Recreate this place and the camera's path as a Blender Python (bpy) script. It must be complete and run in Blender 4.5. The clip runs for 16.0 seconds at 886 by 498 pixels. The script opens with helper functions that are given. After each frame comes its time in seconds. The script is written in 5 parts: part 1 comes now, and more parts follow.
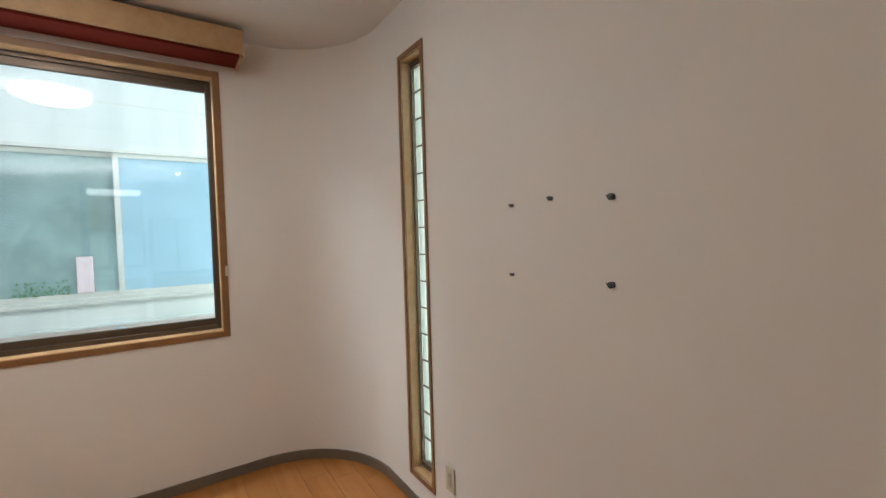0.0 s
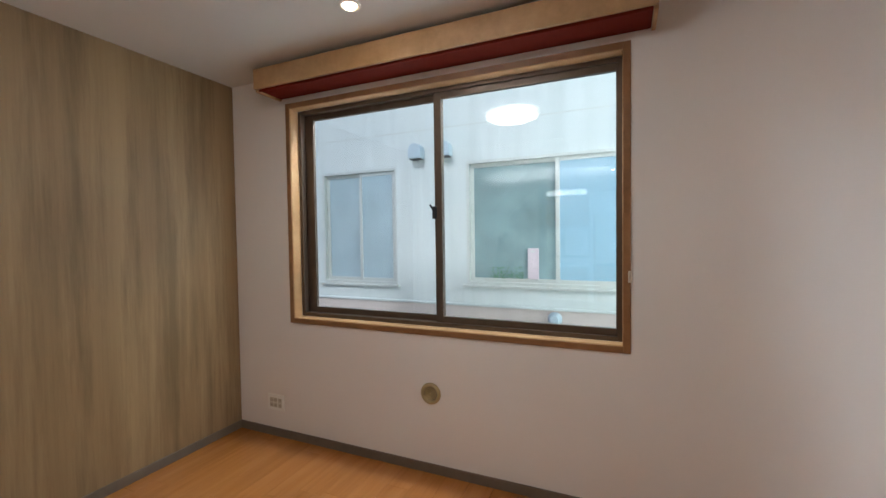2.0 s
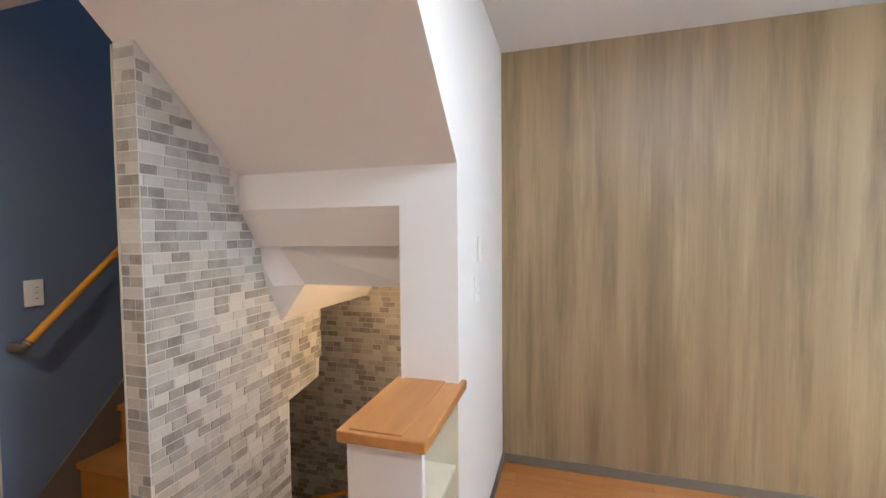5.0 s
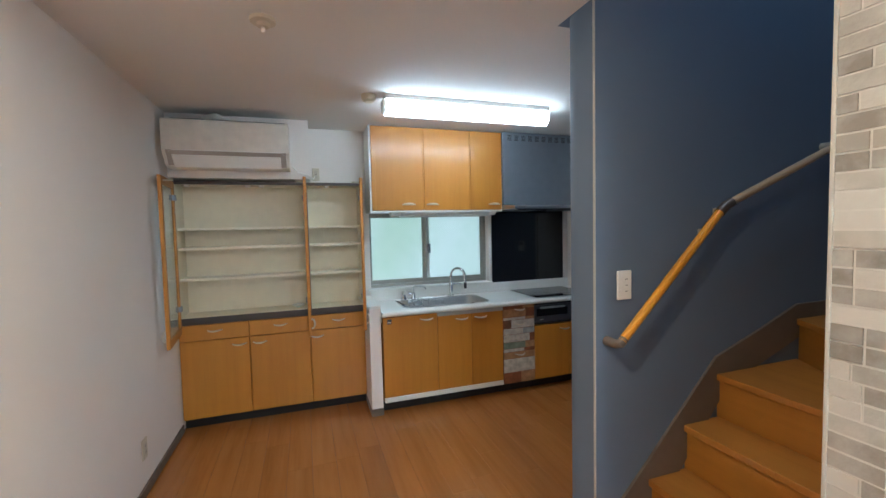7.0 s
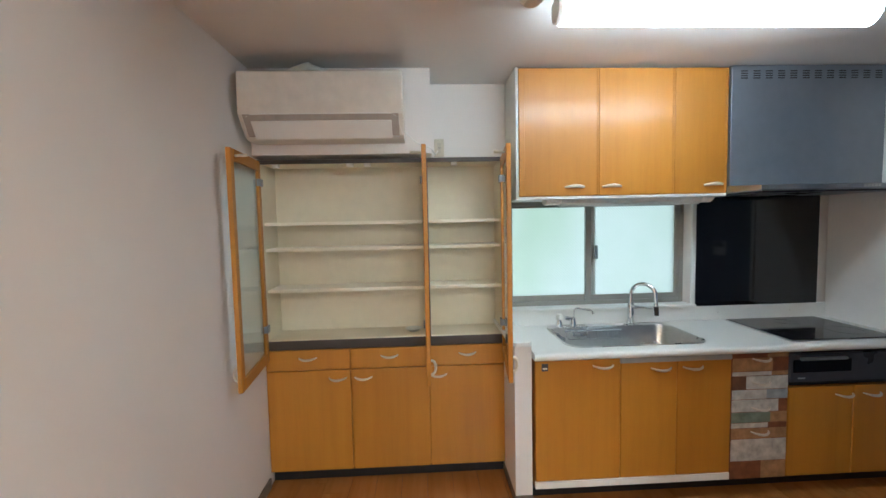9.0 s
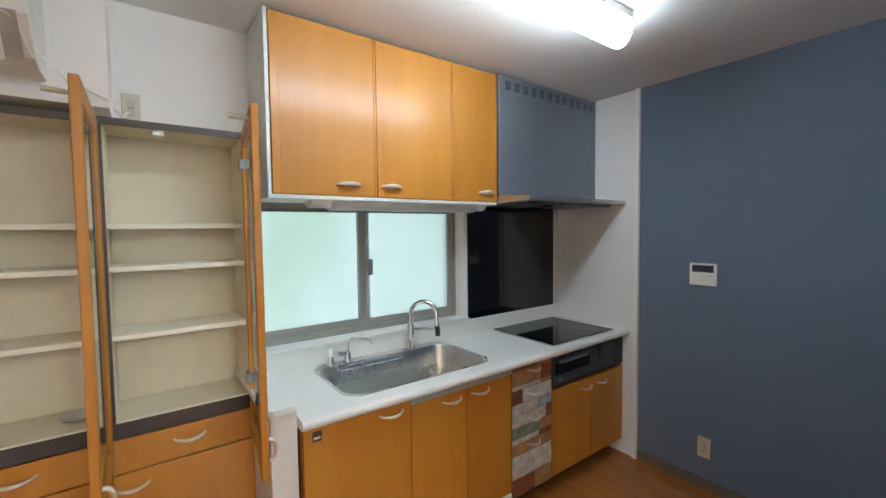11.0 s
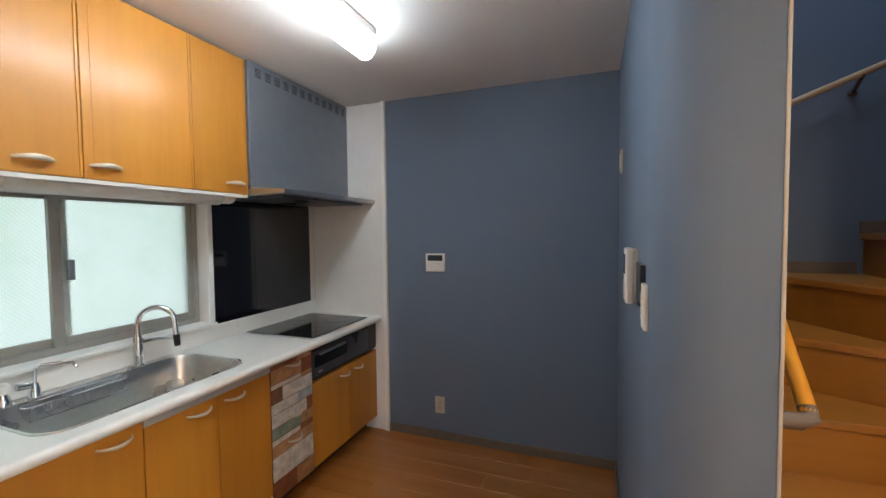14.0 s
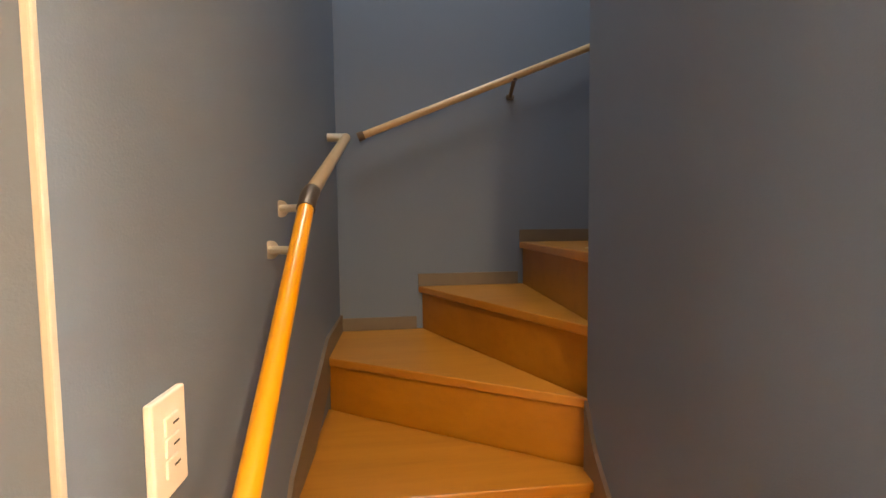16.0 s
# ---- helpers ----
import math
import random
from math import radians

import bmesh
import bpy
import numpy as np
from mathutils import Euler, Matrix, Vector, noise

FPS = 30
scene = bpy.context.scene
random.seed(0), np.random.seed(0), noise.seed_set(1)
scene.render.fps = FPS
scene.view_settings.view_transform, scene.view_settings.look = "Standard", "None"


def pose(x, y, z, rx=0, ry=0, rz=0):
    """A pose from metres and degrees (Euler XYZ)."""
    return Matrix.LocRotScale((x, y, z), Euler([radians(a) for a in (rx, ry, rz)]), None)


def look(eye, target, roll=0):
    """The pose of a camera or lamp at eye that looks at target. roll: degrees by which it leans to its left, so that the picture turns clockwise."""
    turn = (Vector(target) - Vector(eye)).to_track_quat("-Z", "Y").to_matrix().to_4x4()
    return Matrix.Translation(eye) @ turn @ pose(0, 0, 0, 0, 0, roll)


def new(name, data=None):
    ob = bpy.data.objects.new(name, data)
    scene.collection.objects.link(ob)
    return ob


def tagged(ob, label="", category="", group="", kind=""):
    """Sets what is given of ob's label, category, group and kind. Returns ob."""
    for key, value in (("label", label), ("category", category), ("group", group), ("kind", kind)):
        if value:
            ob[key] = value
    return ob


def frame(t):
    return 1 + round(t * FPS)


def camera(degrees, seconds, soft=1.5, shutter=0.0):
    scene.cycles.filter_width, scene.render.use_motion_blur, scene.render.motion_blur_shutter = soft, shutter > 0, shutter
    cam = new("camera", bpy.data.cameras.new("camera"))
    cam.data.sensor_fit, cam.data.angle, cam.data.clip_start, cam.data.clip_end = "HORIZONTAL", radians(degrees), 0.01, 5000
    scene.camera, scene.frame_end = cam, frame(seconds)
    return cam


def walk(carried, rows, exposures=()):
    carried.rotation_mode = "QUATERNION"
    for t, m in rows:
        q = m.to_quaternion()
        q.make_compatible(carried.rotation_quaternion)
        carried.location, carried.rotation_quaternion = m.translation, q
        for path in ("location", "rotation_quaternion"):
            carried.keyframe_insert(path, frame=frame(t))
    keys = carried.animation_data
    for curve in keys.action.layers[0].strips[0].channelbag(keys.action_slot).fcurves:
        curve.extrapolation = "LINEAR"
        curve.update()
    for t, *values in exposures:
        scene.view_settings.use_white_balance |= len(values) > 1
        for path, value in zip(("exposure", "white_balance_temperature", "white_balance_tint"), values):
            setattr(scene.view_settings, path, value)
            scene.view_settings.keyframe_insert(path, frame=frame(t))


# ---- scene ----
cam = camera(94.4, 16.0)
PATH = [
    (0, (2.523, -2.795, 1.455), (3.63, -1.13, 1.383), -1.6),
    (0.5, (2.629, -2.678, 1.47), (3.298, -0.794, 1.397), -1.6),
    (1, (2.708, -2.549, 1.461), (2.896, -0.559, 1.399), -1.3),
    (1.5, (2.753, -2.44, 1.483), (2.448, -0.464, 1.419), -1.0),
    (2, (2.77, -2.295, 1.489), (1.967, -0.464, 1.427), -0.8),
    (2.5, (2.744, -2.161, 1.474), (1.53, -0.573, 1.414), -0.7),
    (3, (2.667, -2.067, 1.48), (1.101, -0.824, 1.421), -0.4),
    (3.2, (2.655, -2.038, 1.469), (0.976, -0.952, 1.413), -0.3),
    (5.3, (2.668, -2.373, 1.533), (0.854, -3.212, 1.442), -0.7),
    (5.5, (2.665, -2.454, 1.537), (0.943, -3.465, 1.442), -0.8),
    (5.7, (2.663, -2.533, 1.524), (1.051, -3.714, 1.429), -0.9),
    (6, (2.686, -2.665, 1.533), (1.271, -4.075, 1.426), -0.9),
    (6.5, (2.659, -2.926, 1.536), (1.631, -4.639, 1.429), -1.1),
    (7, (2.67, -3.206, 1.521), (2.033, -5.099, 1.414), -1.3),
    (7.5, (2.707, -3.511, 1.517), (2.416, -5.487, 1.415), -1.3),
    (8, (2.684, -3.832, 1.517), (2.674, -5.829, 1.418), -1.3),
    (8.2, (2.687, -3.947, 1.536), (2.738, -5.943, 1.42), -1.5),
    (10.3, (2.619, -4.888, 1.54), (1.825, -6.724, 1.439), -0.75),
    (10.5, (2.617, -4.936, 1.541), (1.691, -6.706, 1.44), -0.75),
    (11, (2.543, -4.982, 1.524), (1.36, -6.591, 1.427), -0.65),
    (11.5, (2.448, -4.999, 1.527), (1.095, -6.468, 1.429), -0.5),
    (12, (2.416, -5.004, 1.519), (0.959, -6.37, 1.422), -0.55),
    (12.5, (2.445, -4.988, 1.52), (0.914, -6.272, 1.418), -0.5),
    (13, (2.495, -4.976, 1.516), (0.88, -6.152, 1.416), -0.6),
    (13.5, (2.592, -5.011, 1.501), (0.85, -5.99, 1.402), -0.6),
    (14, (2.615, -4.94, 1.467), (0.742, -5.636, 1.38), -0.6),
    (14.5, (2.52, -4.76, 1.473), (0.555, -5.123, 1.384), -0.4),
    (15, (2.382, -4.531, 1.483), (0.385, -4.587, 1.392), -0.5),
    (15.5, (2.186, -4.397, 1.48), (0.193, -4.254, 1.392), -0.6),
    (16, (1.923, -4.295, 1.513), (-0.061, -4.075, 1.405), -0.7),
]
EXPOSURES = [(0, -0.2, 6200, 7), (1.0, -0.25, 6100, 8), (2.0, -0.35, 6000, 11), (2.5, -0.27, 6200, 11), (3.2, -0.2, 7100, 25), (5.3, 1.15, 5000, 4), (6.0, 1.25, 5400, 4), (6.5, 1.5, 5200, 2), (7.0, 1.7, 5100, 0), (8.2, 1.95, 5300, 1), (10.3, 1.95, 5500, 3), (13, 1.95, 5600, 4), (14, 2.0, 5900, 7), (14.5, 2.45, 6500, 11), (15, 2.75, 7200, 13), (15.5, 2.85, 7700, 14), (16, 3.05, 8600, 10)]
walk(cam, [(t, look(eye, target, roll)) for t, eye, target, roll in PATH], EXPOSURES)

# ---- world, sun, lamps ----
world = bpy.data.worlds.new("sky")
scene.world = world
world.use_nodes = True
sky = world.node_tree.nodes.new("ShaderNodeTexSky")
sky.sky_type, sky.sun_disc = "NISHITA", False
sky.sun_elevation, sky.sun_rotation = radians(62), radians(200)
world.node_tree.links.new(sky.outputs[0], world.node_tree.nodes["Background"].inputs[0])
world.node_tree.nodes["Background"].inputs[1].default_value = 0.14


def lamp(name, kind, m, energy, color, size=0.1, size_y=None):
    d = bpy.data.lights.new(name, kind)
    d.energy, d.color = energy, color
    if kind == "AREA":
        d.shape, d.size, d.size_y = "RECTANGLE", size, size_y or size
    elif kind == "SUN":
        d.angle = size
    else:
        d.shadow_soft_size = size
    ob = new(name, d)
    ob.matrix_world = m
    return ob


lamp("sun", "SUN", look((0, -20, 19), (0.6, 2.4, 0)), 1.9, (1.0, 0.98, 0.95), radians(12))
lamp("window_daylight", "AREA", look((1.67, 0.25, 2.53), (1.67, -1.0, 1.95)), 75, (0.90, 0.97, 1.0), 2.0, 0.12)
# unseen lamp below the added ceiling opening, for the bluish light from above
lamp("upper_landing_daylight", "AREA", look((0.75, -4.2, 4.28), (0.75, -4.15, 1.0)), 3.6, (0.86, 0.94, 1.0), 0.9, 0.5)
# recessed warm downlights
DOWNLIGHTS = ((1.51, -0.55, 2.66, 0.8), (2.65, -3.74, 2.40, 6.3))
for dx, dy, dz, watts in DOWNLIGHTS:
    spot = lamp("downlight_glow", "AREA", look((dx, dy, dz - 0.024), (dx, dy, 0)), watts, (1.0, 0.76, 0.52), 0.07)
    spot.data.shape = "DISK"

# ---- materials ----


def material(name, rough=0.6, metal=0.0):
    m = bpy.data.materials.new(name)
    m.use_nodes = True
    b = m.node_tree.nodes["Principled BSDF"]
    b.inputs["Roughness"].default_value, b.inputs["Metallic"].default_value = rough, metal
    return m, m.node_tree, b


def node(t, kind, **sets):
    n = t.nodes.new(kind)
    for k, v in sets.items():
        if k == "blend":
            n.blend_type = v
        elif k == "op":
            n.operation = v
        elif k == "dtype":
            n.data_type = v
        else:
            n.inputs[k].default_value = v
    return n


def coords(t, scale=(1, 1, 1), turn=(0, 0, 0)):
    g = t.nodes.new("ShaderNodeNewGeometry")
    m = t.nodes.new("ShaderNodeMapping")
    m.inputs["Scale"].default_value, m.inputs["Rotation"].default_value = scale, turn
    t.links.new(g.outputs["Position"], m.inputs["Vector"])
    return m.outputs["Vector"]


def ramp(t, source, stops):
    r = t.nodes.new("ShaderNodeValToRGB")
    e = r.color_ramp.elements
    while len(e) < len(stops):
        e.new(0.5)
    for el, (p, c) in zip(e, stops):
        el.position, el.color = p, (*c, 1)
    t.links.new(source, r.inputs[0])
    return r.outputs[0]


def noise_out(t, vec, scale, detail=4.0, rough=0.55):
    n = node(t, "ShaderNodeTexNoise", Scale=scale, Detail=detail, Roughness=rough)
    t.links.new(vec, n.inputs["Vector"])
    return n.outputs["Fac"]


def relief(t, b, source, strength, distance):
    n = node(t, "ShaderNodeBump", Strength=strength, Distance=distance)
    t.links.new(source, n.inputs["Height"])
    t.links.new(n.outputs[0], b.inputs["Normal"])


def mix(t, fac, a, c, blend="MIX"):
    n = t.nodes.new("ShaderNodeMix")
    n.data_type, n.blend_type = "RGBA", blend
    for sock, v in ((n.inputs[0], fac), (n.inputs[6], a), (n.inputs[7], c)):
        if isinstance(v, (int, float)):
            sock.default_value = v
        elif isinstance(v, tuple):
            sock.default_value = (*v, 1)
        else:
            t.links.new(v, sock)
    return n.outputs[2]


def paper(name, c, c2, rough=0.85, bump=0.25):
    """Embossed vinyl wallpaper: fine weave and faint large stains."""
    m, t, b = material(name, rough)
    v = coords(t)
    big = noise_out(t, v, 1.1, 3)
    t.links.new(ramp(t, big, ((0.3, c), (0.75, c2))), b.inputs["Base Color"])
    relief(t, b, noise_out(t, v, 260, 3, 0.7), bump, 0.0015)
    b.inputs["Specular IOR Level"].default_value = 0.25
    return m


def wood(name, dark, mid, light, grain=(26, 26, 1.4), rough=0.4, spread=0.2, coat=0.0, bump=0.05):
    """Wood whose grain runs along the axis with the small scale; each piece takes its own tone."""
    m, t, b = material(name, rough)
    info = t.nodes.new("ShaderNodeObjectInfo")
    v = coords(t, grain)
    off = node(t, "ShaderNodeVectorMath", op="SCALE")
    off.inputs[0].default_value = (7.0, 3.0, 11.0)
    t.links.new(info.outputs["Random"], off.inputs["Scale"])
    add = node(t, "ShaderNodeVectorMath", op="ADD")
    t.links.new(v, add.inputs[0])
    t.links.new(off.outputs[0], add.inputs[1])
    fine = noise_out(t, add.outputs[0], 1.0, 6, 0.65)
    wide = noise_out(t, add.outputs[0], 0.22, 2)
    col = ramp(t, fine, ((0.25, dark), (0.5, mid), (0.8, light)))
    col = mix(t, 0.35, col, ramp(t, wide, ((0.35, dark), (0.7, light))))
    tone = node(t, "ShaderNodeMapRange")
    tone.inputs["To Min"].default_value, tone.inputs["To Max"].default_value = 1 - spread, 1 + spread
    t.links.new(info.outputs["Random"], tone.inputs["Value"])
    hsv = t.nodes.new("ShaderNodeHueSaturation")
    t.links.new(tone.outputs[0], hsv.inputs["Value"])
    t.links.new(col, hsv.inputs["Color"])
    t.links.new(hsv.outputs[0], b.inputs["Base Color"])
    relief(t, b, fine, bump, 0.002)
    b.inputs["Coat Weight"].default_value = coat
    b.inputs["Coat Roughness"].default_value = 0.22
    return m


def plain(name, c, rough=0.45, metal=0.0, vary=0.06, scale=14.0, bump=0.0):
    m, t, b = material(name, rough, metal)
    v = coords(t)
    n = noise_out(t, v, scale, 4)
    lo, hi = tuple(k * (1 - vary) for k in c), tuple(min(1, k * (1 + vary)) for k in c)
    t.links.new(ramp(t, n, ((0.3, lo), (0.7, hi))), b.inputs["Base Color"])
    r = node(t, "ShaderNodeMapRange")
    r.inputs["To Min"].default_value, r.inputs["To Max"].default_value = max(0.02, rough - 0.05), rough + 0.05
    t.links.new(noise_out(t, v, 3.0, 3), r.inputs["Value"])
    t.links.new(r.outputs[0], b.inputs["Roughness"])
    if bump:
        relief(t, b, noise_out(t, v, scale * 12, 3), bump, 0.001)
    return m


def glass(name, c=(0.95, 1, 0.98), rough=0.0, bump=0.0, scale=60.0):
    m, t, b = material(name, rough)
    b.inputs["Base Color"].default_value = (*c, 1)
    b.inputs["Transmission Weight"].default_value, b.inputs["IOR"].default_value = 1.0, 1.45
    if bump:
        relief(t, b, noise_out(t, coords(t), scale, 2), bump, 0.003)
    return m


def figured(name):
    """Frosted pane with a fine diamond figure and faint dirt."""
    m, t, b = material(name, 0.42)
    v = coords(t, (1, 1, 1), (0, radians(45), 0))
    w = []
    for way in ("X", "Z"):
        k = node(t, "ShaderNodeTexWave", Scale=24.0, Distortion=0.4)
        k.bands_direction = way
        t.links.new(v, k.inputs["Vector"])
        w.append(k.outputs["Fac"])
    g = node(t, "ShaderNodeMath", op="MULTIPLY")
    t.links.new(w[0], g.inputs[0])
    t.links.new(w[1], g.inputs[1])
    col = ramp(t, g.outputs[0], ((0.0, (0.80, 0.85, 0.81)), (0.5, (0.96, 0.99, 0.96))))
    dirt = ramp(t, noise_out(t, coords(t), 6, 4), ((0.35, (0.86, 0.9, 0.86)), (0.6, (1, 1, 1))))
    col = mix(t, 0.5, col, dirt)
    t.links.new(col, b.inputs["Base Color"])
    b.inputs["Transmission Weight"].default_value, b.inputs["IOR"].default_value = 1.0, 1.45
    relief(t, b, g.outputs[0], 0.5, 0.003)
    return m


def lit_backdrop(name, c, c2, power):
    """Self-glowing blotchy colour for an added backdrop sheet that stands in for unfocused distance."""
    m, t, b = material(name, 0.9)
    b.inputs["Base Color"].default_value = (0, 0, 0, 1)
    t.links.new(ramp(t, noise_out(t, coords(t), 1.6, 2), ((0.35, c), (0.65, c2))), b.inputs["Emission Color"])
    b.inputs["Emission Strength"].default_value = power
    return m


def glow(name, c, power):
    m, t, b = material(name, 0.4)
    b.inputs["Base Color"].default_value = (0.85, 0.85, 0.85, 1)
    b.inputs["Emission Color"].default_value, b.inputs["Emission Strength"].default_value = (*c, 1), power
    return m


def stone_tiles(name):
    """Whitewashed grey slips: a tone for each piece, soft blotches, rough face."""
    m, t, b = material(name, 0.85)
    info, geo = t.nodes.new("ShaderNodeObjectInfo"), t.nodes.new("ShaderNodeNewGeometry")
    s = node(t, "ShaderNodeMath", op="ADD")
    t.links.new(info.outputs["Random"], s.inputs[0])
    t.links.new(geo.outputs["Random Per Island"], s.inputs[1])
    f = node(t, "ShaderNodeMath", op="FRACT")
    t.links.new(s.outputs[0], f.inputs[0])
    col = ramp(t, f.outputs[0], ((0.0, (0.21, 0.185, 0.155)), (0.25, (0.28, 0.25, 0.212)), (0.50, (0.40, 0.365, 0.315)), (0.8, (0.48, 0.445, 0.39)), (1.0, (0.57, 0.535, 0.48))))
    v = coords(t)
    blot = noise_out(t, v, 16, 4, 0.6)
    col = mix(t, ramp(t, blot, ((0.4, (0, 0, 0)), (0.75, (0.45, 0.45, 0.45)))), col, (0.62, 0.59, 0.54))
    t.links.new(col, b.inputs["Base Color"])
    relief(t, b, noise_out(t, v, 90, 4), 0.4, 0.003)
    return m


M_WALL = paper("white wallpaper", (0.77, 0.725, 0.68), (0.80, 0.755, 0.71))
M_CEIL = paper("ceiling paper", (0.72, 0.70, 0.67), (0.76, 0.74, 0.71))
M_BLUE = paper("slate blue wallpaper", (0.146, 0.186, 0.252), (0.158, 0.200, 0.270), 0.7, 0.35)
def streaked(name):
    """Printed wood sheet: broad bands, fine grain and dark vertical streaks."""
    m, t, b = material(name, 0.5)
    fine = noise_out(t, coords(t, (55, 55, 1.6)), 1.0, 5, 0.65)
    band = noise_out(t, coords(t, (4.2, 4.2, 0.10)), 1.0, 2, 0.45)
    wisp = noise_out(t, coords(t, (6.5, 6.5, 0.55)), 1.0, 7, 0.66)
    pale = noise_out(t, coords(t, (9, 9, 0.7), (0, 0, 0.4)), 1.0, 5, 0.6)
    col = ramp(t, band, ((0.34, (0.215, 0.135, 0.062)), (0.5, (0.285, 0.187, 0.090)), (0.66, (0.355, 0.243, 0.122))))
    col = mix(t, ramp(t, wisp, ((0.46, (0, 0, 0)), (0.64, (0.75, 0.75, 0.75)))), col, (0.135, 0.086, 0.038))
    col = mix(t, ramp(t, pale, ((0.52, (0, 0, 0)), (0.72, (0.55, 0.55, 0.55)))), col, (0.42, 0.30, 0.16))
    col = mix(t, 0.16, col, ramp(t, fine, ((0.3, (0.14, 0.090, 0.038)), (0.7, (0.36, 0.255, 0.125)))))
    t.links.new(col, b.inputs["Base Color"])
    relief(t, b, fine, 0.05, 0.001)
    return m


M_PANELW = streaked("brown vertical grain sheet")
M_FLOOR = wood("orange oak flooring", (0.28, 0.100, 0.020), (0.37, 0.142, 0.031), (0.44, 0.182, 0.046), (22, 1.3, 22), 0.25, 0.045, 0.35, 0.03)
M_CAB = wood("honey veneer", (0.41, 0.160, 0.009), (0.49, 0.200, 0.012), (0.55, 0.240, 0.020), (16, 16, 0.9), 0.5, 0.04, 0.36, 0.01)
M_CAB.node_tree.nodes["Principled BSDF"].inputs["Coat Roughness"].default_value = 0.2
M_CASE = wood("casing wood", (0.35, 0.20, 0.085), (0.45, 0.27, 0.12), (0.54, 0.34, 0.17), (18, 18, 18), 0.45, 0.05)
M_CASED = wood("casing edge", (0.20, 0.095, 0.035), (0.26, 0.125, 0.048), (0.31, 0.155, 0.06), (18, 18, 18), 0.45, 0.05)
M_TREAD = wood("stair tread", (0.33, 0.126, 0.016), (0.43, 0.174, 0.024), (0.50, 0.218, 0.038), (18, 1.4, 18), 0.33, 0.08, 0.2)
M_RISER = wood("stair riser", (0.30, 0.115, 0.010), (0.38, 0.155, 0.015), (0.43, 0.185, 0.022), (18, 1.4, 18), 0.4, 0.06, 0.1)
M_RAILY = wood("amber rail", (0.66, 0.27, 0.012), (0.74, 0.32, 0.018), (0.80, 0.37, 0.028), (6, 6, 6), 0.3, 0.02, 0.4)
M_RAILP = wood("pale rail", (0.45, 0.30, 0.16), (0.55, 0.38, 0.21), (0.60, 0.43, 0.26), (6, 6, 6), 0.35, 0.02, 0.2)
M_CAP = wood("shelf cap wood", (0.38, 0.155, 0.035), (0.46, 0.20, 0.052), (0.54, 0.26, 0.08), (2, 26, 26), 0.35, 0.02, 0.2)
M_BASE = plain("grey brown skirting vinyl", (0.15, 0.115, 0.085), 0.5)
M_STRIPST = plain("dull steel strip", (0.42, 0.43, 0.44), 0.45, 0.35)
M_MAROON = plain("dark red pelmet inside", (0.13, 0.013, 0.006), 0.85)
M_MAROON.node_tree.nodes["Principled BSDF"].inputs["Specular IOR Level"].default_value = 0.1
M_SASH = plain("bronze aluminium", (0.125, 0.092, 0.068), 0.38, 0.6)
M_STEEL = plain("brushed stainless", (0.62, 0.61, 0.59), 0.28, 1.0, 0.05, 40)
M_CHROME = plain("chrome", (0.75, 0.76, 0.78), 0.08, 1.0, 0.02)
M_NICKEL = plain("satin nickel handle", (0.70, 0.64, 0.54), 0.38, 0.65)
M_SILVER = plain("silver painted metal", (0.23, 0.25, 0.285), 0.38, 0.55, 0.04)
M_BLACK = plain("black glass", (0.004, 0.004, 0.007), 0.07, 0.0, 0.0)
M_DARK = plain("black plastic", (0.012, 0.011, 0.012), 0.35)
M_TOE = plain("black plinth film", (0.010, 0.008, 0.008), 0.6)
M_GUN = plain("gunmetal oven front", (0.085, 0.088, 0.105), 0.28, 0.5)
M_COUNTER = plain("white solid surface", (0.76, 0.76, 0.73), 0.35, 0, 0.02, 60)
M_PAN = plain("gloss white kitchen panel", (0.80, 0.79, 0.77), 0.14, 0, 0.015)
M_MELA = plain("cream melamine", (0.74, 0.67, 0.50), 0.5, 0, 0.03)
# Paler than the cupboard cream: the lit look of shelf fronts, as colour.
M_SHELF_LIT = plain("cream shelf board lit tone", (0.86, 0.79, 0.64), 0.45, 0, 0.02)
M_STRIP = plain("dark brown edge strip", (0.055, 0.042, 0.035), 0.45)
M_PLAST = plain("white plastic", (0.82, 0.80, 0.75), 0.4, 0, 0.02)
M_BEIGE = plain("beige plastic", (0.58, 0.52, 0.40), 0.45, 0, 0.03)
M_BEAD = plain("cream corner bead", (0.50, 0.46, 0.39), 0.5)
M_VENT = plain("yellowed vent plastic", (0.42, 0.32, 0.15), 0.45, 0, 0.05)
M_LCD = plain("grey display", (0.035, 0.042, 0.045), 0.15)
M_PALE = plain("pale grey white laminate", (0.66, 0.67, 0.62), 0.4)
M_BRICK = stone_tiles("whitewashed brick slips")
M_JOINT = plain("pale mortar", (0.60, 0.565, 0.51), 0.9, 0, 0.06, 30, 0.3)
M_GLASS = glass("window glass", (0.93, 0.97, 0.98))
M_FROST = figured("figured frosted glass")
M_DOORG = glass("cabinet door glass", (0.85, 0.93, 0.90), 0.02)
M_SLITG = glass("slit window figured glass", (0.9, 1.0, 0.95), 0.35, 0.4, 90)
M_TUBE = glow("fluorescent cover", (0.96, 1.0, 1.0), 5.7)
M_ROUND = glow("round lamp cover", (1.0, 0.95, 0.89), 36.0)
M_WARM = glow("warm bulb", (1.0, 0.72, 0.42), 14.0)
M_HOOD = plain("pale blue grey enamel", (0.46, 0.55, 0.60), 0.45)


